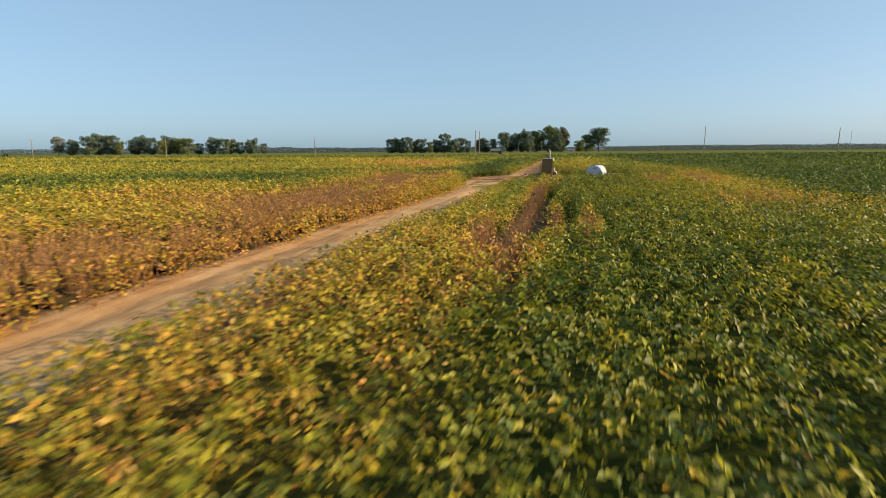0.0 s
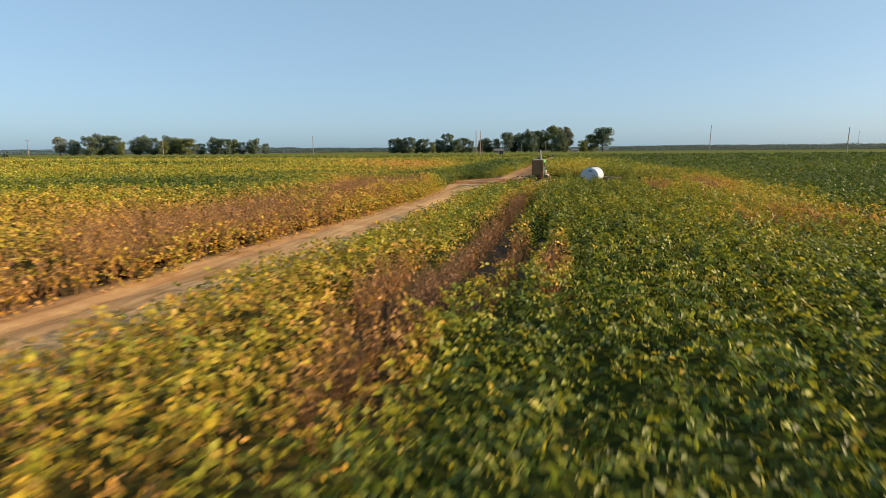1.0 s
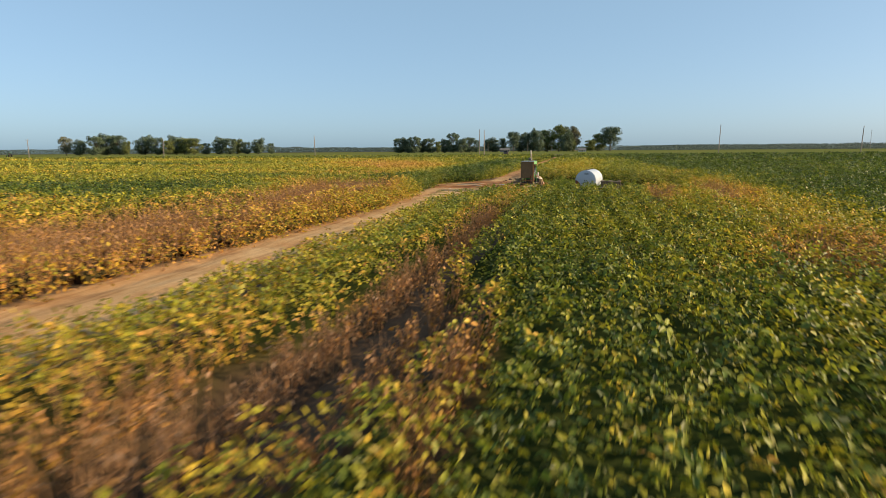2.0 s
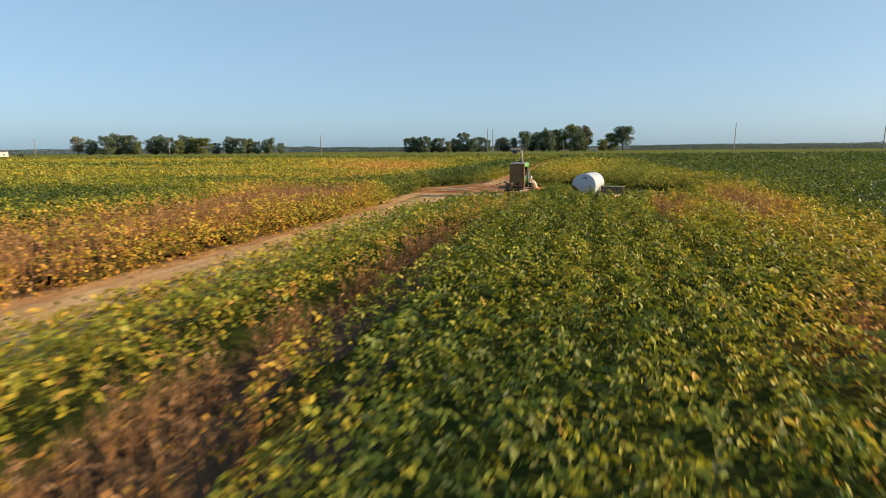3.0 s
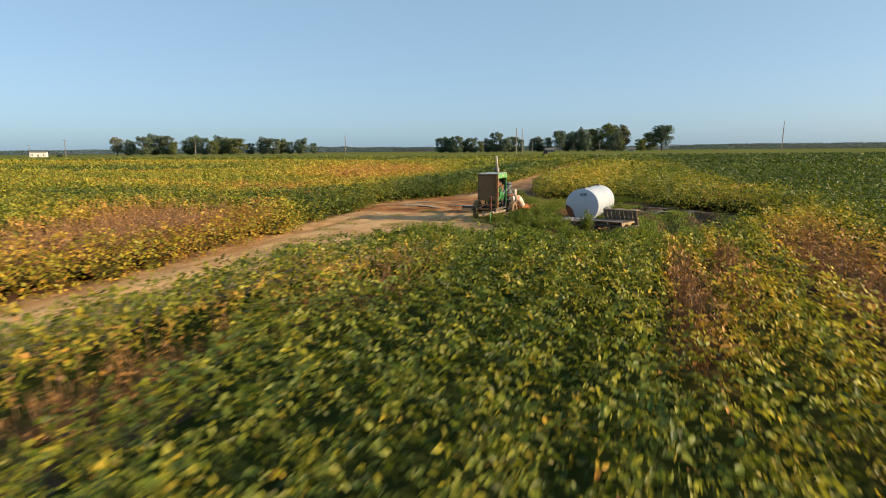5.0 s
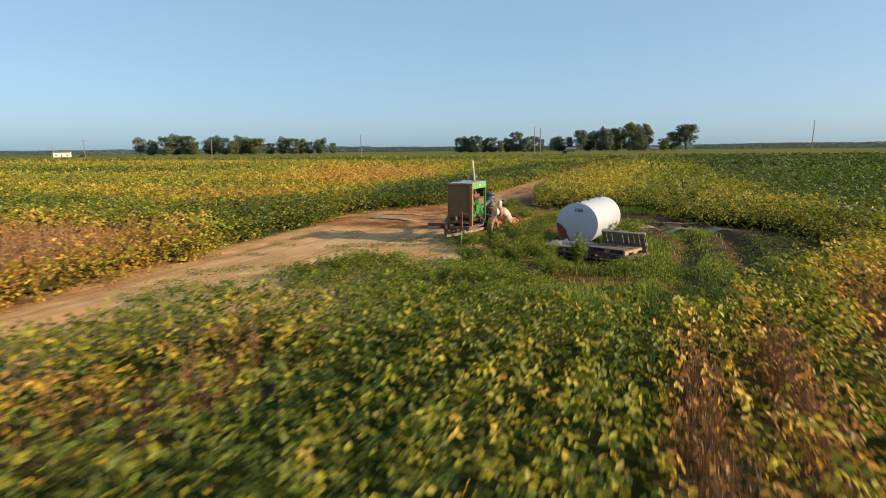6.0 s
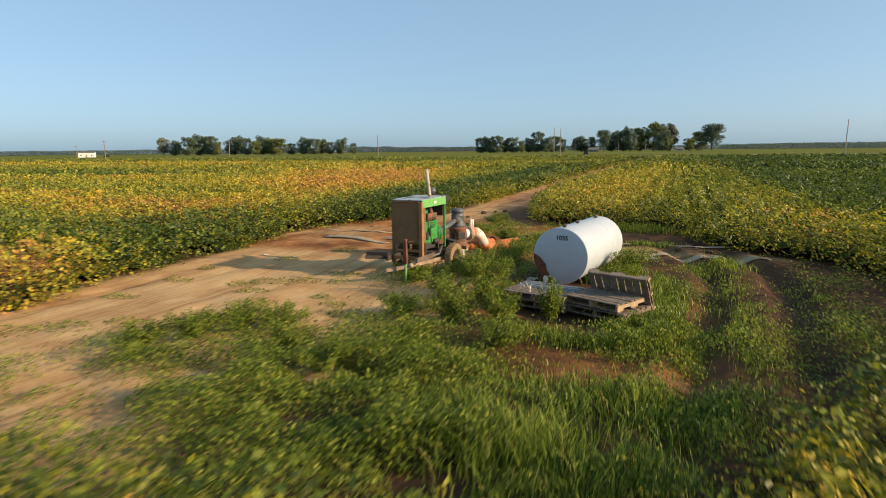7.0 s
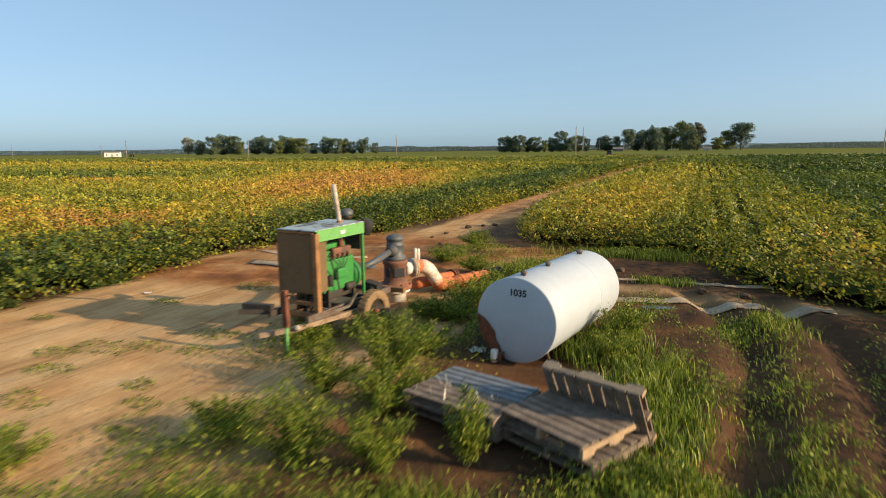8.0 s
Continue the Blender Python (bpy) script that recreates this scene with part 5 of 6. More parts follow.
part("base_flange", lathe([(0.26, 0.20), (0.27, 0.21), (0.27, 0.255), (0.22, 0.262)], 28), M_PVC, head, "pale concrete-splashed base flange", True)
part("well_casing", lathe([(0.19, -0.05), (0.19, 0.19), (0.20, 0.20), (0.20, 0.205)], 24), M_PVC, head, "white well casing", True)
part("support_beam", box(0.12, 1.3, 0.08, T((-0.28, -0.3, 0.20)), 0.01), M_OCHRE, head, "rusty support beam")
part("support_beam", box(0.9, 0.10, 0.09, T((-0.02, -0.38, 0.29)), 0.01), M_OCHRE, head)

pipe = thing("discharge_pipe", PUMP @ T((0.0, 2.68, 0.0)), "orange steel discharge pipe with peeling white paint", "pipe")
part("pipe_run", rod([(0.05, 0.20, 0.58), (0.12, 0.36, 0.59)], 0.125, 20), M_PVC, pipe, "pale flanged spool piece", True)
part("flange", rod([(0.125, 0.37, 0.59), (0.14, 0.40, 0.59)], 0.185, 24), M_PALE_STACK, pipe, "pale bolted flange", True)
part("flange", rod([(0.145, 0.41, 0.59), (0.16, 0.44, 0.59)], 0.185, 24), M_PALE_STACK, pipe, "", True)
part("pipe_run", rod([(0.155, 0.43, 0.59), (0.20, 0.56, 0.60)], 0.13, 20), M_ORANGE, pipe, "", True)
part("elbow", rod([(0.20, 0.56, 0.60), (0.24, 0.67, 0.575), (0.275, 0.76, 0.51), (0.31, 0.84, 0.41)], 0.135, 20), M_PEEL, pipe, "elbow with peeling white paint", True)
part("pipe_run", rod([(0.31, 0.84, 0.41), (0.36, 0.98, 0.21)], 0.13, 20), M_PEEL, pipe, "", True)
part("elbow", rod([(0.36, 0.98, 0.21), (0.38, 1.06, 0.15), (0.43, 1.22, 0.13), (0.48, 1.34, 0.13)], 0.14, 20), M_ORANGE, pipe, "", True)
part("pipe_run", rod([(0.48, 1.34, 0.13), (0.66, 1.85, 0.13), (0.84, 2.36, 0.12)], 0.13, 20), M_ORANGE, pipe, "", True)
for t_ in (0.2, 0.55):
    part("coupling", rod([(0.48 + 0.36 * t_, 1.34 + 1.02 * t_, 0.13), (0.505 + 0.36 * t_, 1.41 + 1.02 * t_, 0.13)], 0.145, 20), M_ORANGE, pipe, "", True)
for k in range(7):
    part("hose_rib", rod([(0.83 + 0.022 * k, 2.34 + 0.062 * k, 0.12), (0.84 + 0.022 * k, 2.375 + 0.062 * k, 0.12)], 0.15, 18), M_BLACK, pipe, "", True)
for dx, dy, h in ((0.165, 0.455, 0.24), (0.19, 0.53, 0.22)):
    part("air_vent", rod([(dx, dy, 0.70), (dx, dy, 0.70 + h), (dx, dy, 0.72 + h)], [0.034, 0.034, 0.022], 12), M_PEEL if dy < 0.5 else M_PVC, pipe, "short capped air vent", True)
part("prop", rod([(0.38, 1.04, -0.06), (0.38, 1.04, 0.05)], 0.04, 10), M_OCHRE, pipe)

pipe2 = thing("buried_pipe", PUMP @ T((0.0, 2.68, 0.0)), "rusty orange pipe lying on the ground by the well", "pipe")
part("pipe_run", rod([(0.02, 0.70, 0.20), (0.28, 1.75, 0.17)], 0.11, 18), M_ORANGE, pipe2, "", True)
part("flange", rod([(0.28, 1.75, 0.17), (0.29, 1.79, 0.17)], 0.155, 20), M_RUST, pipe2)
part("flange", rod([(0.30, 1.81, 0.17), (0.31, 1.85, 0.17)], 0.155, 20), M_RUST, pipe2)
tagged(part("marker_stake", rod([(9.9, 46.4, -0.05), (9.92, 46.4, 0.42)], 0.014, 7), M_OCHRE), "thin rusty stake beside the pipe", "stake")


# ---- lay-flat tubing, puddles and litter ----
def tubing(name, pts, width, label, seed):
    """A flat, wrinkled plastic tube lying on the ground."""
    g = np.random.default_rng(seed)
    P = []
    for (x0, y0), (x1, y1) in zip(pts, pts[1:]):
        n = max(2, int(math.hypot(x1 - x0, y1 - y0) / 0.12))
        P += [(x0 + (x1 - x0) * k / n, y0 + (y1 - y0) * k / n) for k in range(n)]
    bm = bmesh.new()
    rows = []
    for i, (x, y) in enumerate(P):
        x2, y2 = P[min(i + 1, len(P) - 1)]
        x1, y1 = P[max(i - 1, 0)]
        d = math.hypot(x2 - x1, y2 - y1) or 1
        sx, sy = (y2 - y1) / d, -(x2 - x1) / d
        w = width * (0.9 + 0.15 * g.random())
        o = 0.025 * math.sin(i * 0.35 + seed)
        bed = max(ground_z(x + sx * w * s, y + sy * w * s) for s in (-0.5, -0.25, 0, 0.25, 0.5))
        row = []
        for s, h in ((-0.5, 0.003), (-0.25, 0.02), (0.0, 0.012), (0.25, 0.022), (0.5, 0.003)):
            px, py = x + sx * (w * s + o), y + sy * (w * s + o)
            row.append(bm.verts.new((px, py, 0.3 * bed + 0.7 * ground_z(px, py) + 0.012 + h * g.uniform(0.8, 1.2))))
        rows.append(row)
    for r0, r1 in zip(rows, rows[1:]):
        for k in range(4):
            bm.faces.new((r0[k], r0[k + 1], r1[k + 1], r1[k]))
    ob = part(name, bm, M_FILM, None, "", True)
    so = ob.modifiers.new("thickness", "SOLIDIFY")
    so.thickness, so.offset = 0.004, 1
    return tagged(ob, label, "tubing", "lay-flat irrigation tubing")


tubing("irrigation_tubing", [(12.75, 44.05), (14.0, 43.94), (14.84, 43.85), (15.83, 43.76), (16.6, 43.6)], 0.36, "dusty white flat irrigation tubing across the mud", 1)
tubing("irrigation_tubing", [(13.0, 45.9), (14.26, 45.88), (14.89, 45.69), (16.23, 45.47)], 0.26, "pale flat irrigation tubing half buried in mud", 2)
tubing("irrigation_tubing", [(3.6, 48.4), (4.8, 47.8), (5.9, 47.5), (7.0, 47.9)], 0.30, "dusty flat irrigation tubing on red soil", 3)
tubing("irrigation_tubing", [(4.2, 46.6), (5.4, 46.2), (6.6, 45.5)], 0.24, "crumpled pale irrigation tubing beside the pump", 4)
for x, y, rx, ry, seed in ((13.57, 43.45, 0.28, 0.12, 1), (6.9, 46.2, 0.75, 0.22, 2)):
    g = np.random.default_rng(seed)
    bm = bmesh.new()
    z = ground_z(x, y) + 0.028
    ring = [bm.verts.new((x + rx * math.cos(k * 0.2617) * g.uniform(0.75, 1.15), y + ry * math.sin(k * 0.2617) * g.uniform(0.75, 1.15), z)) for k in range(24)]
    bm.faces.new(ring)
    tagged(part("puddle", bm, M_WATER), "small shallow puddle in the mud", "puddle", "", "structure")


def crumpled(name, x, y, size, material, label, category, seed):
    g = np.random.default_rng(seed)
    bm = bmesh.new()
    n = 6
    vs = [[bm.verts.new((x + size * (i / n - 0.5) + g.normal(0, size * 0.04), y + size * 0.7 * (j / n - 0.5) + g.normal(0, size * 0.04), ground_z(x, y) + 0.02 + abs(g.normal(0, size * 0.10)))) for i in range(n)] for j in range(n)]
    for j in range(n - 1):
        for i in range(n - 1):
            bm.faces.new((vs[j][i], vs[j][i + 1], vs[j + 1][i + 1], vs[j + 1][i]))
    ob = part(name, bm, material)
    so = ob.modifiers.new("thickness", "SOLIDIFY")
    so.thickness = 0.004
    return tagged(ob, label, category)


crumpled("plastic_sheet", 10.75, 40.75, 0.26, M_PAPER, "crumpled pale plastic sheet under the tank", "litter", 3)
crumpled("plastic_sheet", 11.25, 39.55, 0.30, M_FILM, "dusty crumpled plastic beside the pallets", "litter", 4)
crumpled("plastic_sheet", 10.3, 39.6, 0.22, M_FILM, "torn dusty plastic at the pallet edge", "litter", 5)
crumpled("paper_scrap", 3.7, 43.3, 0.16, M_PAPER, "small white scrap on the sand", "litter", 6)


def clod(x, y, r, seed):
    g = np.random.default_rng(seed)
    bm = bmesh.new()
    bmesh.ops.create_icosphere(bm, subdivisions=2, radius=r)
    for v in bm.verts:
        v.co *= 0.75 + 0.5 * float(vnoise(v.co.x * 4 / r * 0.3 + seed, v.co.y * 4 / r * 0.3 + v.co.z * 2 / r))
        v.co.z *= 0.6
    bmesh.ops.translate(bm, vec=(x, y, ground_z(x, y) + r * 0.25), verts=bm.verts)
    return tagged(part("clod", bm, M_CLOD), "dark lump of dried mud", "clod", "clods by the track")


M_CLOD = worn("dried_mud", (0.13, 0.075, 0.045), (0.07, 0.045, 0.03), 0.5, 6, 0.95)
for k, (x, y, r) in enumerate(((8.7, 54.3, 0.13), (9.2, 54.8, 0.10), (8.2, 52.6, 0.09), (7.9, 51.6, 0.07), (9.6, 55.0, 0.12), (8.4, 50.3, 0.07), (5.1, 49.0, 0.08), (12.9, 45.6, 0.10), (13.3, 46.8, 0.09), (14.6, 44.8, 0.1), (15.3, 44.6, 0.12), (7.4, 48.9, 0.09))):
    clod(x, y, r, 40 + k)


# ---- road, ditch bank and far fields ----
def strip(name, x0, x1, y0, y1, z, material, label, category, dy=0.0):
    """A long low slab across the view; dy: how much farther its far end lies."""
    bm = bmesh.new()
    top = [bm.verts.new(p) for p in ((x0, y0, z), (x1, y0 + dy, z), (x1, y1 + dy, z), (x0, y1, z))]
    bot = [bm.verts.new((v.co.x, v.co.y, -0.3)) for v in top]
    bm.faces.new(top)
    for k in range(4):
        bm.faces.new((top[k], bot[k], bot[(k + 1) % 4], top[(k + 1) % 4]))
    return tagged(part(name, bm, material), label, category, "", "structure")


strip("road", -500, 600, 284, 290, 0.30, M_ROAD, "pale gravel farm road across the fields", "road", -37)
strip("far_field", -1400, 1600, 398, 1700, 0.22, M_FARFIELD, "flat green farmland beyond the crop", "field", -390)
n = 16000
x, y = rng.uniform(-330, 420, n), rng.uniform(0, 1, n) ** 1.5
y = 212.5 - 0.13 * x + np.where(rng.random(n) < 0.75, rng.uniform(0, 3, n), 3 + y * 2)
p = np.stack([x, y, rng.uniform(0.1, 0.85, n) * (0.7 + 0.5 * vnoise(x * 0.05, y * 0.02))], 1)
stuff_leaves("ditch_bank_weeds", p, rng.uniform(0.35, 0.7, n), rng.uniform(0.25, 0.5, n), np.abs(rng.normal(0.8, 0.4, n)), rng.uniform(0, math.tau, n), M_DITCH, "weeds along the roadside ditch, coloured dark for the bank's shade", "weeds")


# ---- trees ----
def tree(name, height, spread, material, seed, label, open_=0.0, low=0.15):
    """Trunk, limbs and a crown of many leaf clumps. low: where the crown starts, as a part of the height."""
    r, g = random.Random(seed), np.random.default_rng(seed)
    t = thing(name, Matrix.Identity(4), label, "tree", "far tree groups")
    bm = bmesh.new()
    top = Vector((r.uniform(-0.5, 0.5), r.uniform(-0.5, 0.5), height * 0.62))
    rod([(0, 0, -0.3), (0.1, 0, height * 0.2), top * 0.7, top], [height * 0.026, height * 0.020, height * 0.013, 0.05], 8, bm)
    blobs = []
    for k in range(22):
        ang, up = k * 2.4 + r.uniform(-0.4, 0.4), low + (1 - low) * r.uniform(0.12, 0.95)
        wide = spread * (0.35 + 0.65 * math.sin(math.pi * min(1, max(0.05, (up - low * 0.7) / (1.12 - low * 0.7))))) * r.uniform(0.55, 0.95)
        tip = Vector((math.cos(ang) * wide, math.sin(ang) * wide, height * up * 0.94))
        start = Vector((0.1, 0, height * max(low * 0.8, up * 0.55)))
        rod([start, start.lerp(tip, 0.55) + Vector((0, 0, 0.04 * height)), tip], [height * 0.010, height * 0.006, 0.03], 5, bm)
        blobs.append((tip, height * r.uniform(0.08, 0.15)))
    for k in range(12):
        blobs.append((Vector((r.gauss(0, spread * 0.32), r.gauss(0, spread * 0.32), height * r.uniform(max(0.12, low + 0.1), 0.90))), height * r.uniform(0.11, 0.18)))
    part("trunk", bm, M_BARK, t)
    P, S = [], []
    for c, q in blobs:
        m = int(170 * (1 - 0.5 * open_))
        d = g.normal(0, 1, (m, 3))
        d /= np.linalg.norm(d, axis=1)[:, None]
        rad = q * g.uniform(0.55, 1.12, m) ** 0.7
        P.append(np.array(c) + d * rad[:, None] * np.array([1.15, 1.15, 0.85]))
        S.append(np.arctan2(d[:, 1], d[:, 0]))
    P, S = np.concatenate(P), np.concatenate(S)
    P[:, 2] = np.clip(P[:, 2], height * low * 0.6 + 0.2, height * 1.02)
    n = len(P)
    L = height * g.uniform(0.030, 0.056, n)
    co, f, k = leaf_arrays(P, L, L * 0.8, np.clip(np.abs(g.normal(0.9, 0.4, n)), 0, 1.5), S + g.normal(0, 0.6, n), g.uniform(0, math.tau, n), False)
    crown = arrays_to_object("crown", co, f, material, None, "", "", "")
    crown.parent = t
    return t


KINDS = [(tree("tree", 20, 8.0, M_TREE, 1, "tall dark green broadleaf tree far across the fields", 0, 0.02), 8.0),
         (tree("tree", 20, 9.0, M_TREE, 2, "broad dark green tree in a far farm grove", 0, 0.0), 8.8),
         (tree("tree", 20, 7.5, M_TREE_LIGHT, 3, "lighter green broadleaf tree in a far grove", 0.1, 0.03), 7.5),
         (tree("tree", 20, 7.5, M_TREE_PALE, 4, "pale greyish half-bare tree at the grove's end", 0.6, 0.12), 7.8),
         (tree("tree", 20, 7.5, M_TREE, 5, "spreading open-crowned oak on a bare trunk", 0.35, 0.26), 8.0),
         (tree("tree", 20, 7.5, M_TREE_DULL, 6, "dull brownish-green tree in a far grove", 0.1, 0.05), 7.5)]
# groves: place, height, half width, kind
LEFT_GROVE = [(-367, 615, 19.4, 6.8, 3), (-350, 609, 16.4, 7, 0), (-330, 602, 18.8, 8, 1), (-330, 622, 22.7, 11.5, 0), (-314, 615, 19.7, 8.1, 1), (-302, 607, 14.1, 3.7, 2), (-295, 629, 20.8, 10.4, 0), (-279, 621, 17.5, 7, 1), (-265, 614, 14.6, 5.8, 2), (-266, 634, 20.8, 8.8, 0), (-254, 626, 17, 7, 2), (-241, 618, 16.7, 8, 2), (-237, 639, 11.8, 5.5, 1), (-220, 632, 18.9, 7.6, 0), (-207, 625, 16.2, 6.9, 1), (-206, 645, 16.2, 6.6, 2), (-195, 637, 12.9, 5.4, 1), (-180, 630, 17, 7.4, 0), (-173, 651, 11.5, 3.8, 1)]
MID_GROVE = [(-34, 611, 14.7, 7, 1), (-26, 605, 15.8, 7.4, 0), (-19, 598, 16, 6.8, 1), (-12, 615, 13.7, 6, 0), (-5, 608, 14.5, 6.9, 1), (4, 602, 11.4, 2.9, 2), (11, 619, 14.7, 6, 0), (19, 613, 19.7, 6.9, 1), (27, 606, 15.1, 6.8, 0), (36, 624, 15.5, 6.5, 1), (43, 617, 12.6, 3.4, 1)]
RIGHT_GROVE = [(68, 715, 17.5, 11.4, 0), (79, 703, 15.7, 3.9, 4), (89, 691, 22.5, 7.4, 4), (103, 722, 23.2, 9.7, 0), (112, 709, 25.2, 8.4, 0), (117, 696, 26.9, 7.7, 0), (134, 727, 26.3, 9.7, 2), (145, 715, 31.1, 10.1, 2), (152, 702, 25.2, 7.7, 0), (166, 733, 30.3, 9.2, 5), (159, 718, 15.1, 6.7, 2), (180, 707, 13.4, 6.6, 2), (197, 739, 21.5, 9.2, 2), (209, 727, 28.3, 11.8, 4)]
used = set()
pick = random.Random(4)
for gx_, gy_, h, half, kind in LEFT_GROVE + MID_GROVE + RIGHT_GROVE:
    wide = half / KINDS[kind][1]
    m = pose(gx_, gy_, 0.15, 0, 0, pick.uniform(0, 360)) @ Matrix.Diagonal((wide, wide, h / 20, 1))
    if kind in used:
        first = KINDS[kind][0].scale
        copy_thing(KINDS[kind][0], m @ Matrix.Diagonal((1 / first.x, 1 / first.y, 1 / first.z, 1)))
    else:
        KINDS[kind][0].matrix_basis = m
        used.add(kind)


def far_woods(name, spans, label):
    """Low woods on the skyline. spans: x from and to, depth in y, height."""
    P, S = [], []
    for x0, x1, y0, y1, h in spans:
        n = int((x1 - x0) * (18.0 if x1 - x0 < 3000 else 5.0))
        t = rng.random(n)
        xx = x0 + (x1 - x0) * t
        yy = y0 + (y1 - y0) * t + rng.uniform(0, 60, n)
        hh = h * (0.55 + 0.40 * fbm(xx * 0.012, yy * 0.004) + 0.30 * vnoise(xx * 0.03, yy * 0.005))
        P.append(np.stack([xx, yy, hh * rng.random(n) ** 0.85], 1))
        S.append(np.full(n, h * 0.13))
    P, S = np.concatenate(P), np.concatenate(S)
    n = len(P)
    L = S * rng.uniform(0.6, 1.2, n)
    co, f, k = leaf_arrays(P, L, L * 1.3, np.clip(np.abs(rng.normal(0.9, 0.4, n)), 0, 1.5), rng.normal(-1.57, 0.35, n), rng.uniform(0, math.tau, n), False)
    return arrays_to_object(name, co, f, M_WOODS, None, label, "woods")


far_woods("far_woods", [(-2200, -560, 1350, 1500, 13), (-560, 300, 1850, 1900, 17), (250, 1100, 1500, 1350, 12), (420, 1500, 1350, 1050, 13), (-2400, 2600, 2300, 2300, 18)], "low woods along the flat horizon, tinted blue-green for haze")
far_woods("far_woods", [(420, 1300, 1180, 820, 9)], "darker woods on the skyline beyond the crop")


# ---- utility poles ----
def utility_pole(x, y, h, lean, arm, label):
    t = thing("utility_pole", pose(x, y, 0, 0, lean, 0), label, "pole", "utility poles")
    part("post", rod([(0, 0, -0.5), (0, 0, h * 0.5), (0, 0, h)], [0.17, 0.15, 0.11], 10), M_POLE, t)
    if arm:
        part("crossarm", box(1.9, 0.10, 0.12, T((0, 0, h - 0.5)), 0.01), M_POLE, t)
        for s in (-0.8, 0.0, 0.8):
            part("insulator", lathe([(0.04, h - 0.38), (0.06, h - 0.32), (0.03, h - 0.20)], 8, m=T((s, 0, 0))), M_GREY, t)
    else:
        part("insulator", lathe([(0.04, h), (0.06, h + 0.06), (0.03, h + 0.18)], 8), M_GREY, t)
    part("transformer_box" if arm else "ground_wire", box(0.03, 0.03, h * 0.8, T((0.15, 0, 0.2))), M_STEEL, t)
    return t


for x, y, h, lean, arm in ((-178, 277, 8.7, 0, 1), (-118, 276, 8.5, 1, 0), (-49, 265, 9, -0.6, 0), (19, 236, 10, 0, 0), (22, 252, 10.3, 0, 0), (121, 260, 12.3, 1.5, 0), (153, 220, 9.8, 1.8, 0), (414, 579, 18.9, 0, 1), (-272, 375, 8, 0, 1), (-317, 354, 8.5, 0, 0), (53, 602, 10.7, 0, 0), (93, 609, 10.6, 0, 0), (118, 614, 10.7, 0, 0)):
    utility_pole(x, y, h, lean, arm, "weathered wooden utility pole standing by the farm road" if y < 320 else "thin distant utility pole beyond the fields")


# ---- buildings ----
def gable_house(name, x, y, turn, w, d, wall, ridge, wall_mat, roof_mat, label, category, windows, porch=False):
    t = thing(name, pose(x, y, 0.2, 0, 0, turn), label, category)
    bm = bmesh.new()
    front = [bm.verts.new(p) for p in ((-w / 2, -d / 2, 0), (w / 2, -d / 2, 0), (w / 2, -d / 2, wall), (-w / 2, -d / 2, wall))]
    back = [bm.verts.new((v.co.x, d / 2, v.co.z)) for v in front]
    gl, gr = bm.verts.new((-w / 2, 0, ridge - 0.12)), bm.verts.new((w / 2, 0, ridge - 0.12))
    bm.faces.new(front)
    bm.faces.new(back[::-1])
    bm.faces.new((front[0], front[3], gl, back[3], back[0]))
    bm.faces.new((front[1], back[1], back[2], gr, front[2]))
    part("wall", bm, wall_mat, t)
    slope = math.atan2(ridge - wall, d / 2)
    run = math.hypot(ridge - wall, d / 2) + 0.45
    for s in (-1, 1):
        part("roof", box(w + 0.8, run, 0.12, T((0, s * (d / 4 + 0.15), (wall + ridge) / 2 - 0.12)) @ pose(0, 0, 0, -s * math.degrees(slope), 0, 0), 0.02), roof_mat, t)
    for k in range(windows):
        wx = -w / 2 + w * (k + 0.5) / windows
        if k == windows // 2:
            part("door", box(1.0, 0.08, 2.0, T((wx, -d / 2 - 0.03, 0.05)), 0.01), M_POLE, t)
        else:
            fr = part("window", box(1.0, 0.08, 1.1, T((wx, -d / 2 - 0.03, 1.0)), 0.01), M_WHITEWALL, t)
            part("pane", box(0.84, 0.03, 0.94, T((wx, -d / 2 - 0.075, 1.08))), M_GLASS, fr)
    if porch:
        part("porch_roof", box(w * 0.9, 2.4, 0.10, T((0, -d / 2 - 1.2, wall - 0.25)) @ pose(0, 0, 0, 6, 0, 0)), roof_mat, t)
        for k in range(4):
            part("porch_post", box(0.14, 0.14, wall - 0.3, T((-w * 0.42 + w * 0.28 * k, -d / 2 - 2.2, 0))), M_WHITEWALL, t)
    return t


gable_house("machine_shed", -318, 442, 30, 10.5, 8, 3.6, 4.4, M_WHITEWALL, M_SHEETROOF, "white metal machine shed far across the crop", "shed", 3)
gable_house("lean_to_shed", -326, 447, 30, 4.5, 6, 3.0, 3.5, M_HOUSE, M_SHEETROOF, "low grey lean-to beside a white shed", "shed", 1)
gable_house("farmhouse", 76, 661, -8, 10, 7, 2.2, 4.2, M_SHEETROOF, M_SHEETROOF, "grey-roofed farmhouse under far trees", "house", 5)
gable_house("farmhouse", 160, 662, -10, 7.5, 6, 2.1, 3.6, M_WHITEWALL, M_SHEETROOF, "small white farmhouse with a porch roof", "house", 3, True)


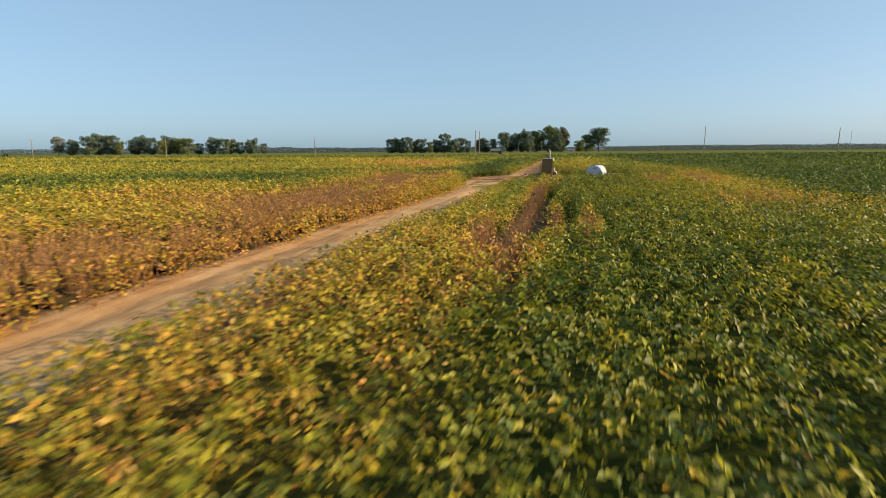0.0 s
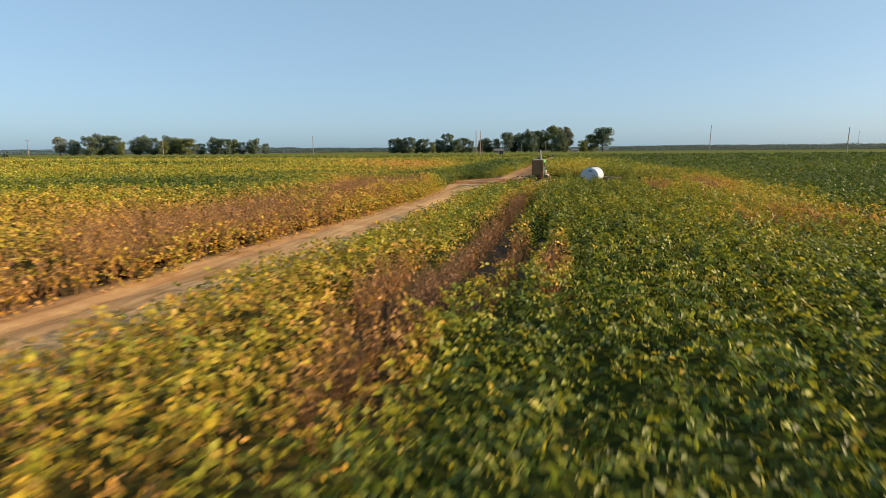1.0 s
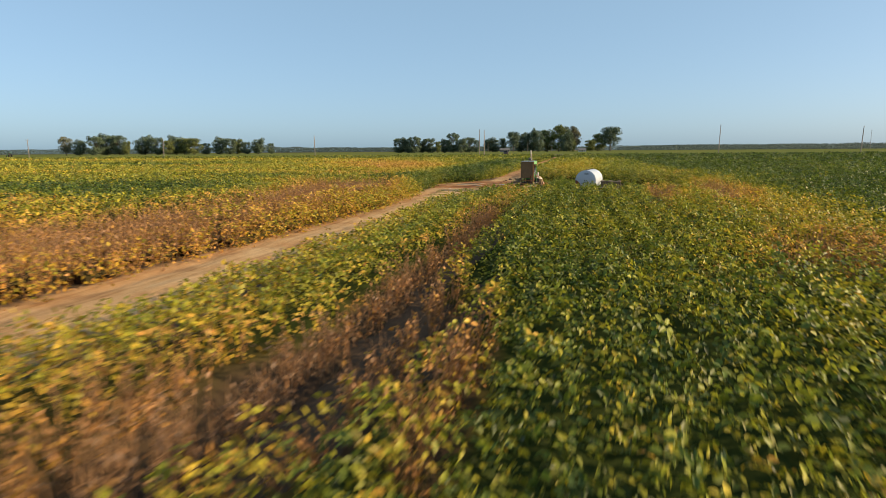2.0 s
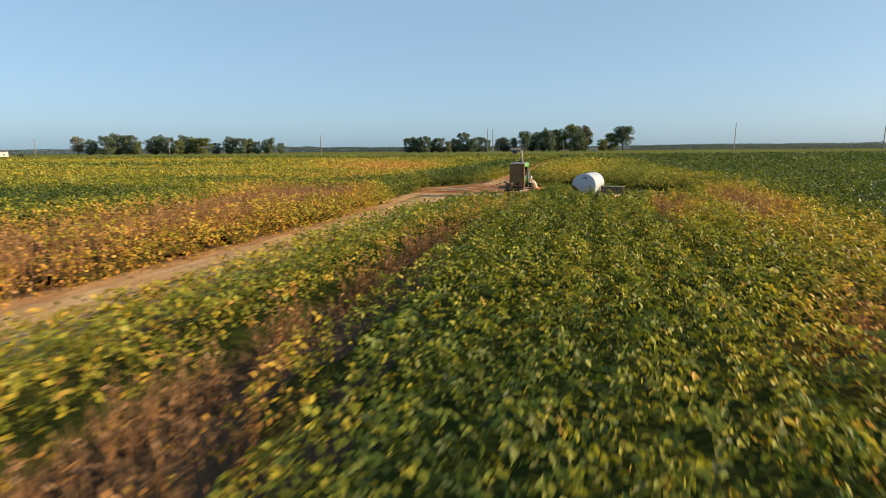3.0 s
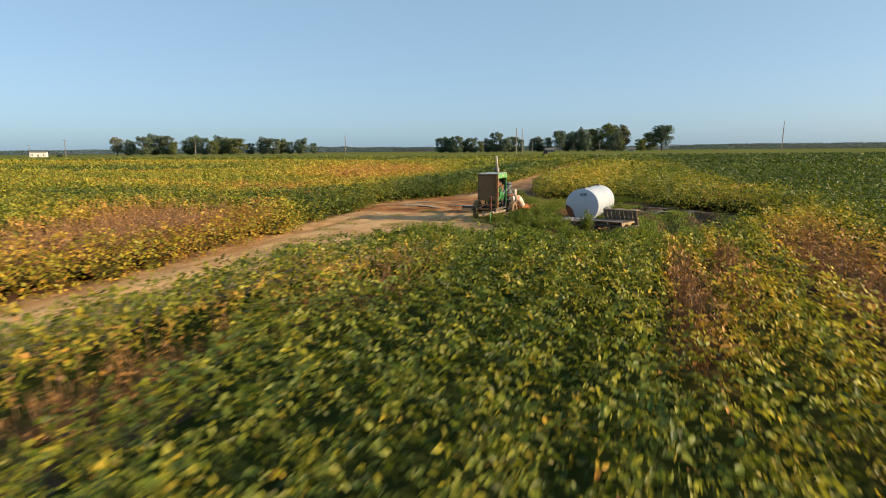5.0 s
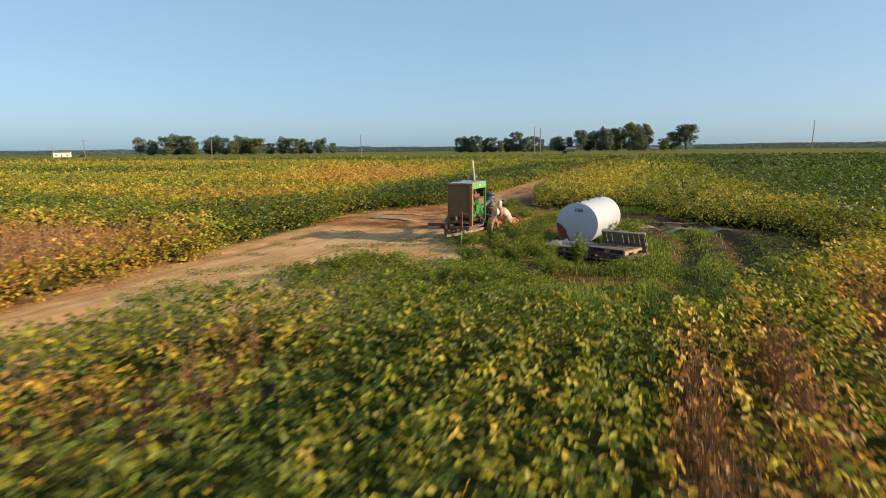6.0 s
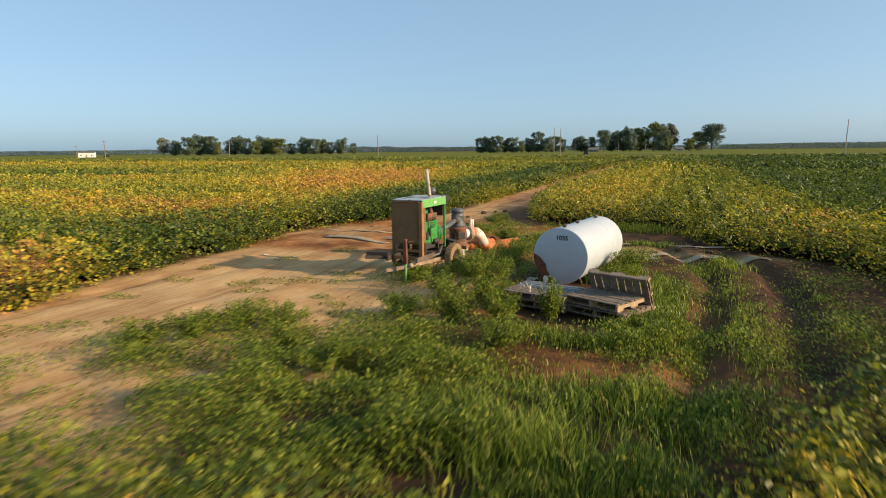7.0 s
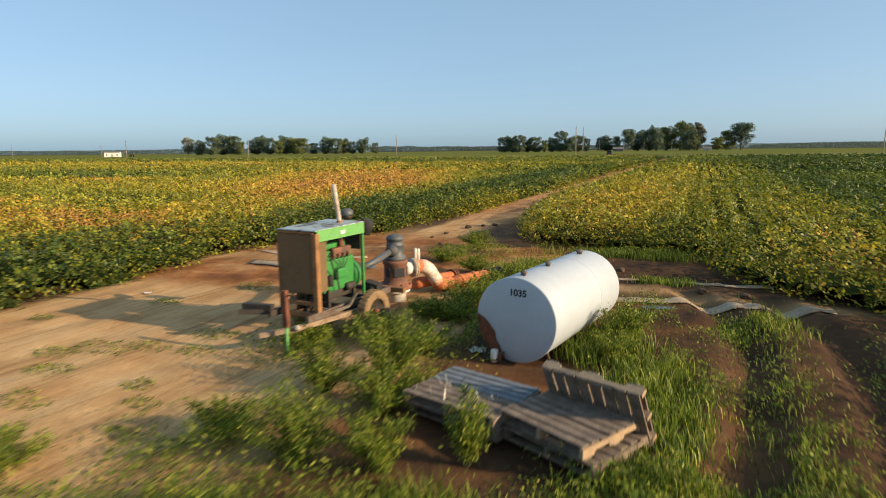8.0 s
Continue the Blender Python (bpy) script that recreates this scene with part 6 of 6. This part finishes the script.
# ---- parked vehicles ----
def vehicle(name, x, y, turn, paint, label, long=4.8):
    t = thing(name, pose(x, y, 0.30, 0, 0, turn), label, "car")
    body = part("body", box(1.85, long, 0.75, T((0, 0, 0.42)), 0.12), paint, t)
    cab = part("cabin", box(1.65, long * 0.5, 0.62, T((0, -0.15 * long, 1.14)), 0.16), paint, t)
    part("rear_window", box(1.35, 0.03, 0.38, T((0, -0.15 * long - long * 0.25 - 0.005, 1.26)), 0.01), M_GLASS, cab)
    for s in (-1, 1):
        part("side_window", box(0.03, long * 0.38, 0.36, T((s * 0.825, -0.15 * long, 1.27)), 0.01), M_GLASS, cab)
        part("tail_light", box(0.14, 0.04, 0.30, T((s * 0.78, -long / 2 - 0.01, 0.72)), 0.01), M_RED, body)
        for q in (-0.32, 0.32):
            w = part("wheel", lathe([(0.20, -0.11), (0.33, -0.11), (0.35, -0.06), (0.35, 0.06), (0.33, 0.11), (0.20, 0.11)], 20, m=T((s * 0.82, q * long, 0.35)) @ pose(0, 0, 0, 0, 90, 0)), M_BLACK, t, "", True)
            part("rim", lathe([(0.03, -0.06), (0.21, -0.06), (0.21, 0.06), (0.03, 0.06)], 16, m=T((s * 0.86, q * long, 0.35)) @ pose(0, 0, 0, 0, 90, 0)), M_STEEL, w)
    part("bumper", box(1.8, 0.14, 0.18, T((0, -long / 2 - 0.04, 0.42)), 0.03), M_STEEL, t)
    return t


vehicle("pickup", 32.5, 267, -8, M_CAR, "dark pickup parked on the distant farm road")
tractor = thing("tractor", pose(-305, 446, 0.2, 0, 0, 70), "green farm tractor parked beside the white shed", "tractor")
part("hood", box(1.0, 2.2, 0.9, T((0, 1.2, 0.9)), 0.1), M_GREEN, tractor)
part("cab", box(1.5, 1.5, 1.5, T((0, -0.6, 1.2)), 0.12), M_GLASS, tractor)
part("cab_roof", box(1.7, 1.7, 0.2, T((0, -0.6, 2.7)), 0.06), M_GREEN, tractor)
for s in (-1, 1):
    part("wheel", lathe([(0.4, -0.22), (0.8, -0.22), (0.85, 0), (0.8, 0.22), (0.4, 0.22)], 24, m=T((s * 0.95, -0.7, 0.85)) @ pose(0, 0, 0, 0, 90, 0)), M_BLACK, tractor, "", True)
    part("wheel", lathe([(0.25, -0.15), (0.5, -0.15), (0.55, 0), (0.5, 0.15), (0.25, 0.15)], 20, m=T((s * 0.8, 1.9, 0.55)) @ pose(0, 0, 0, 0, 90, 0)), M_BLACK, tractor, "", True)
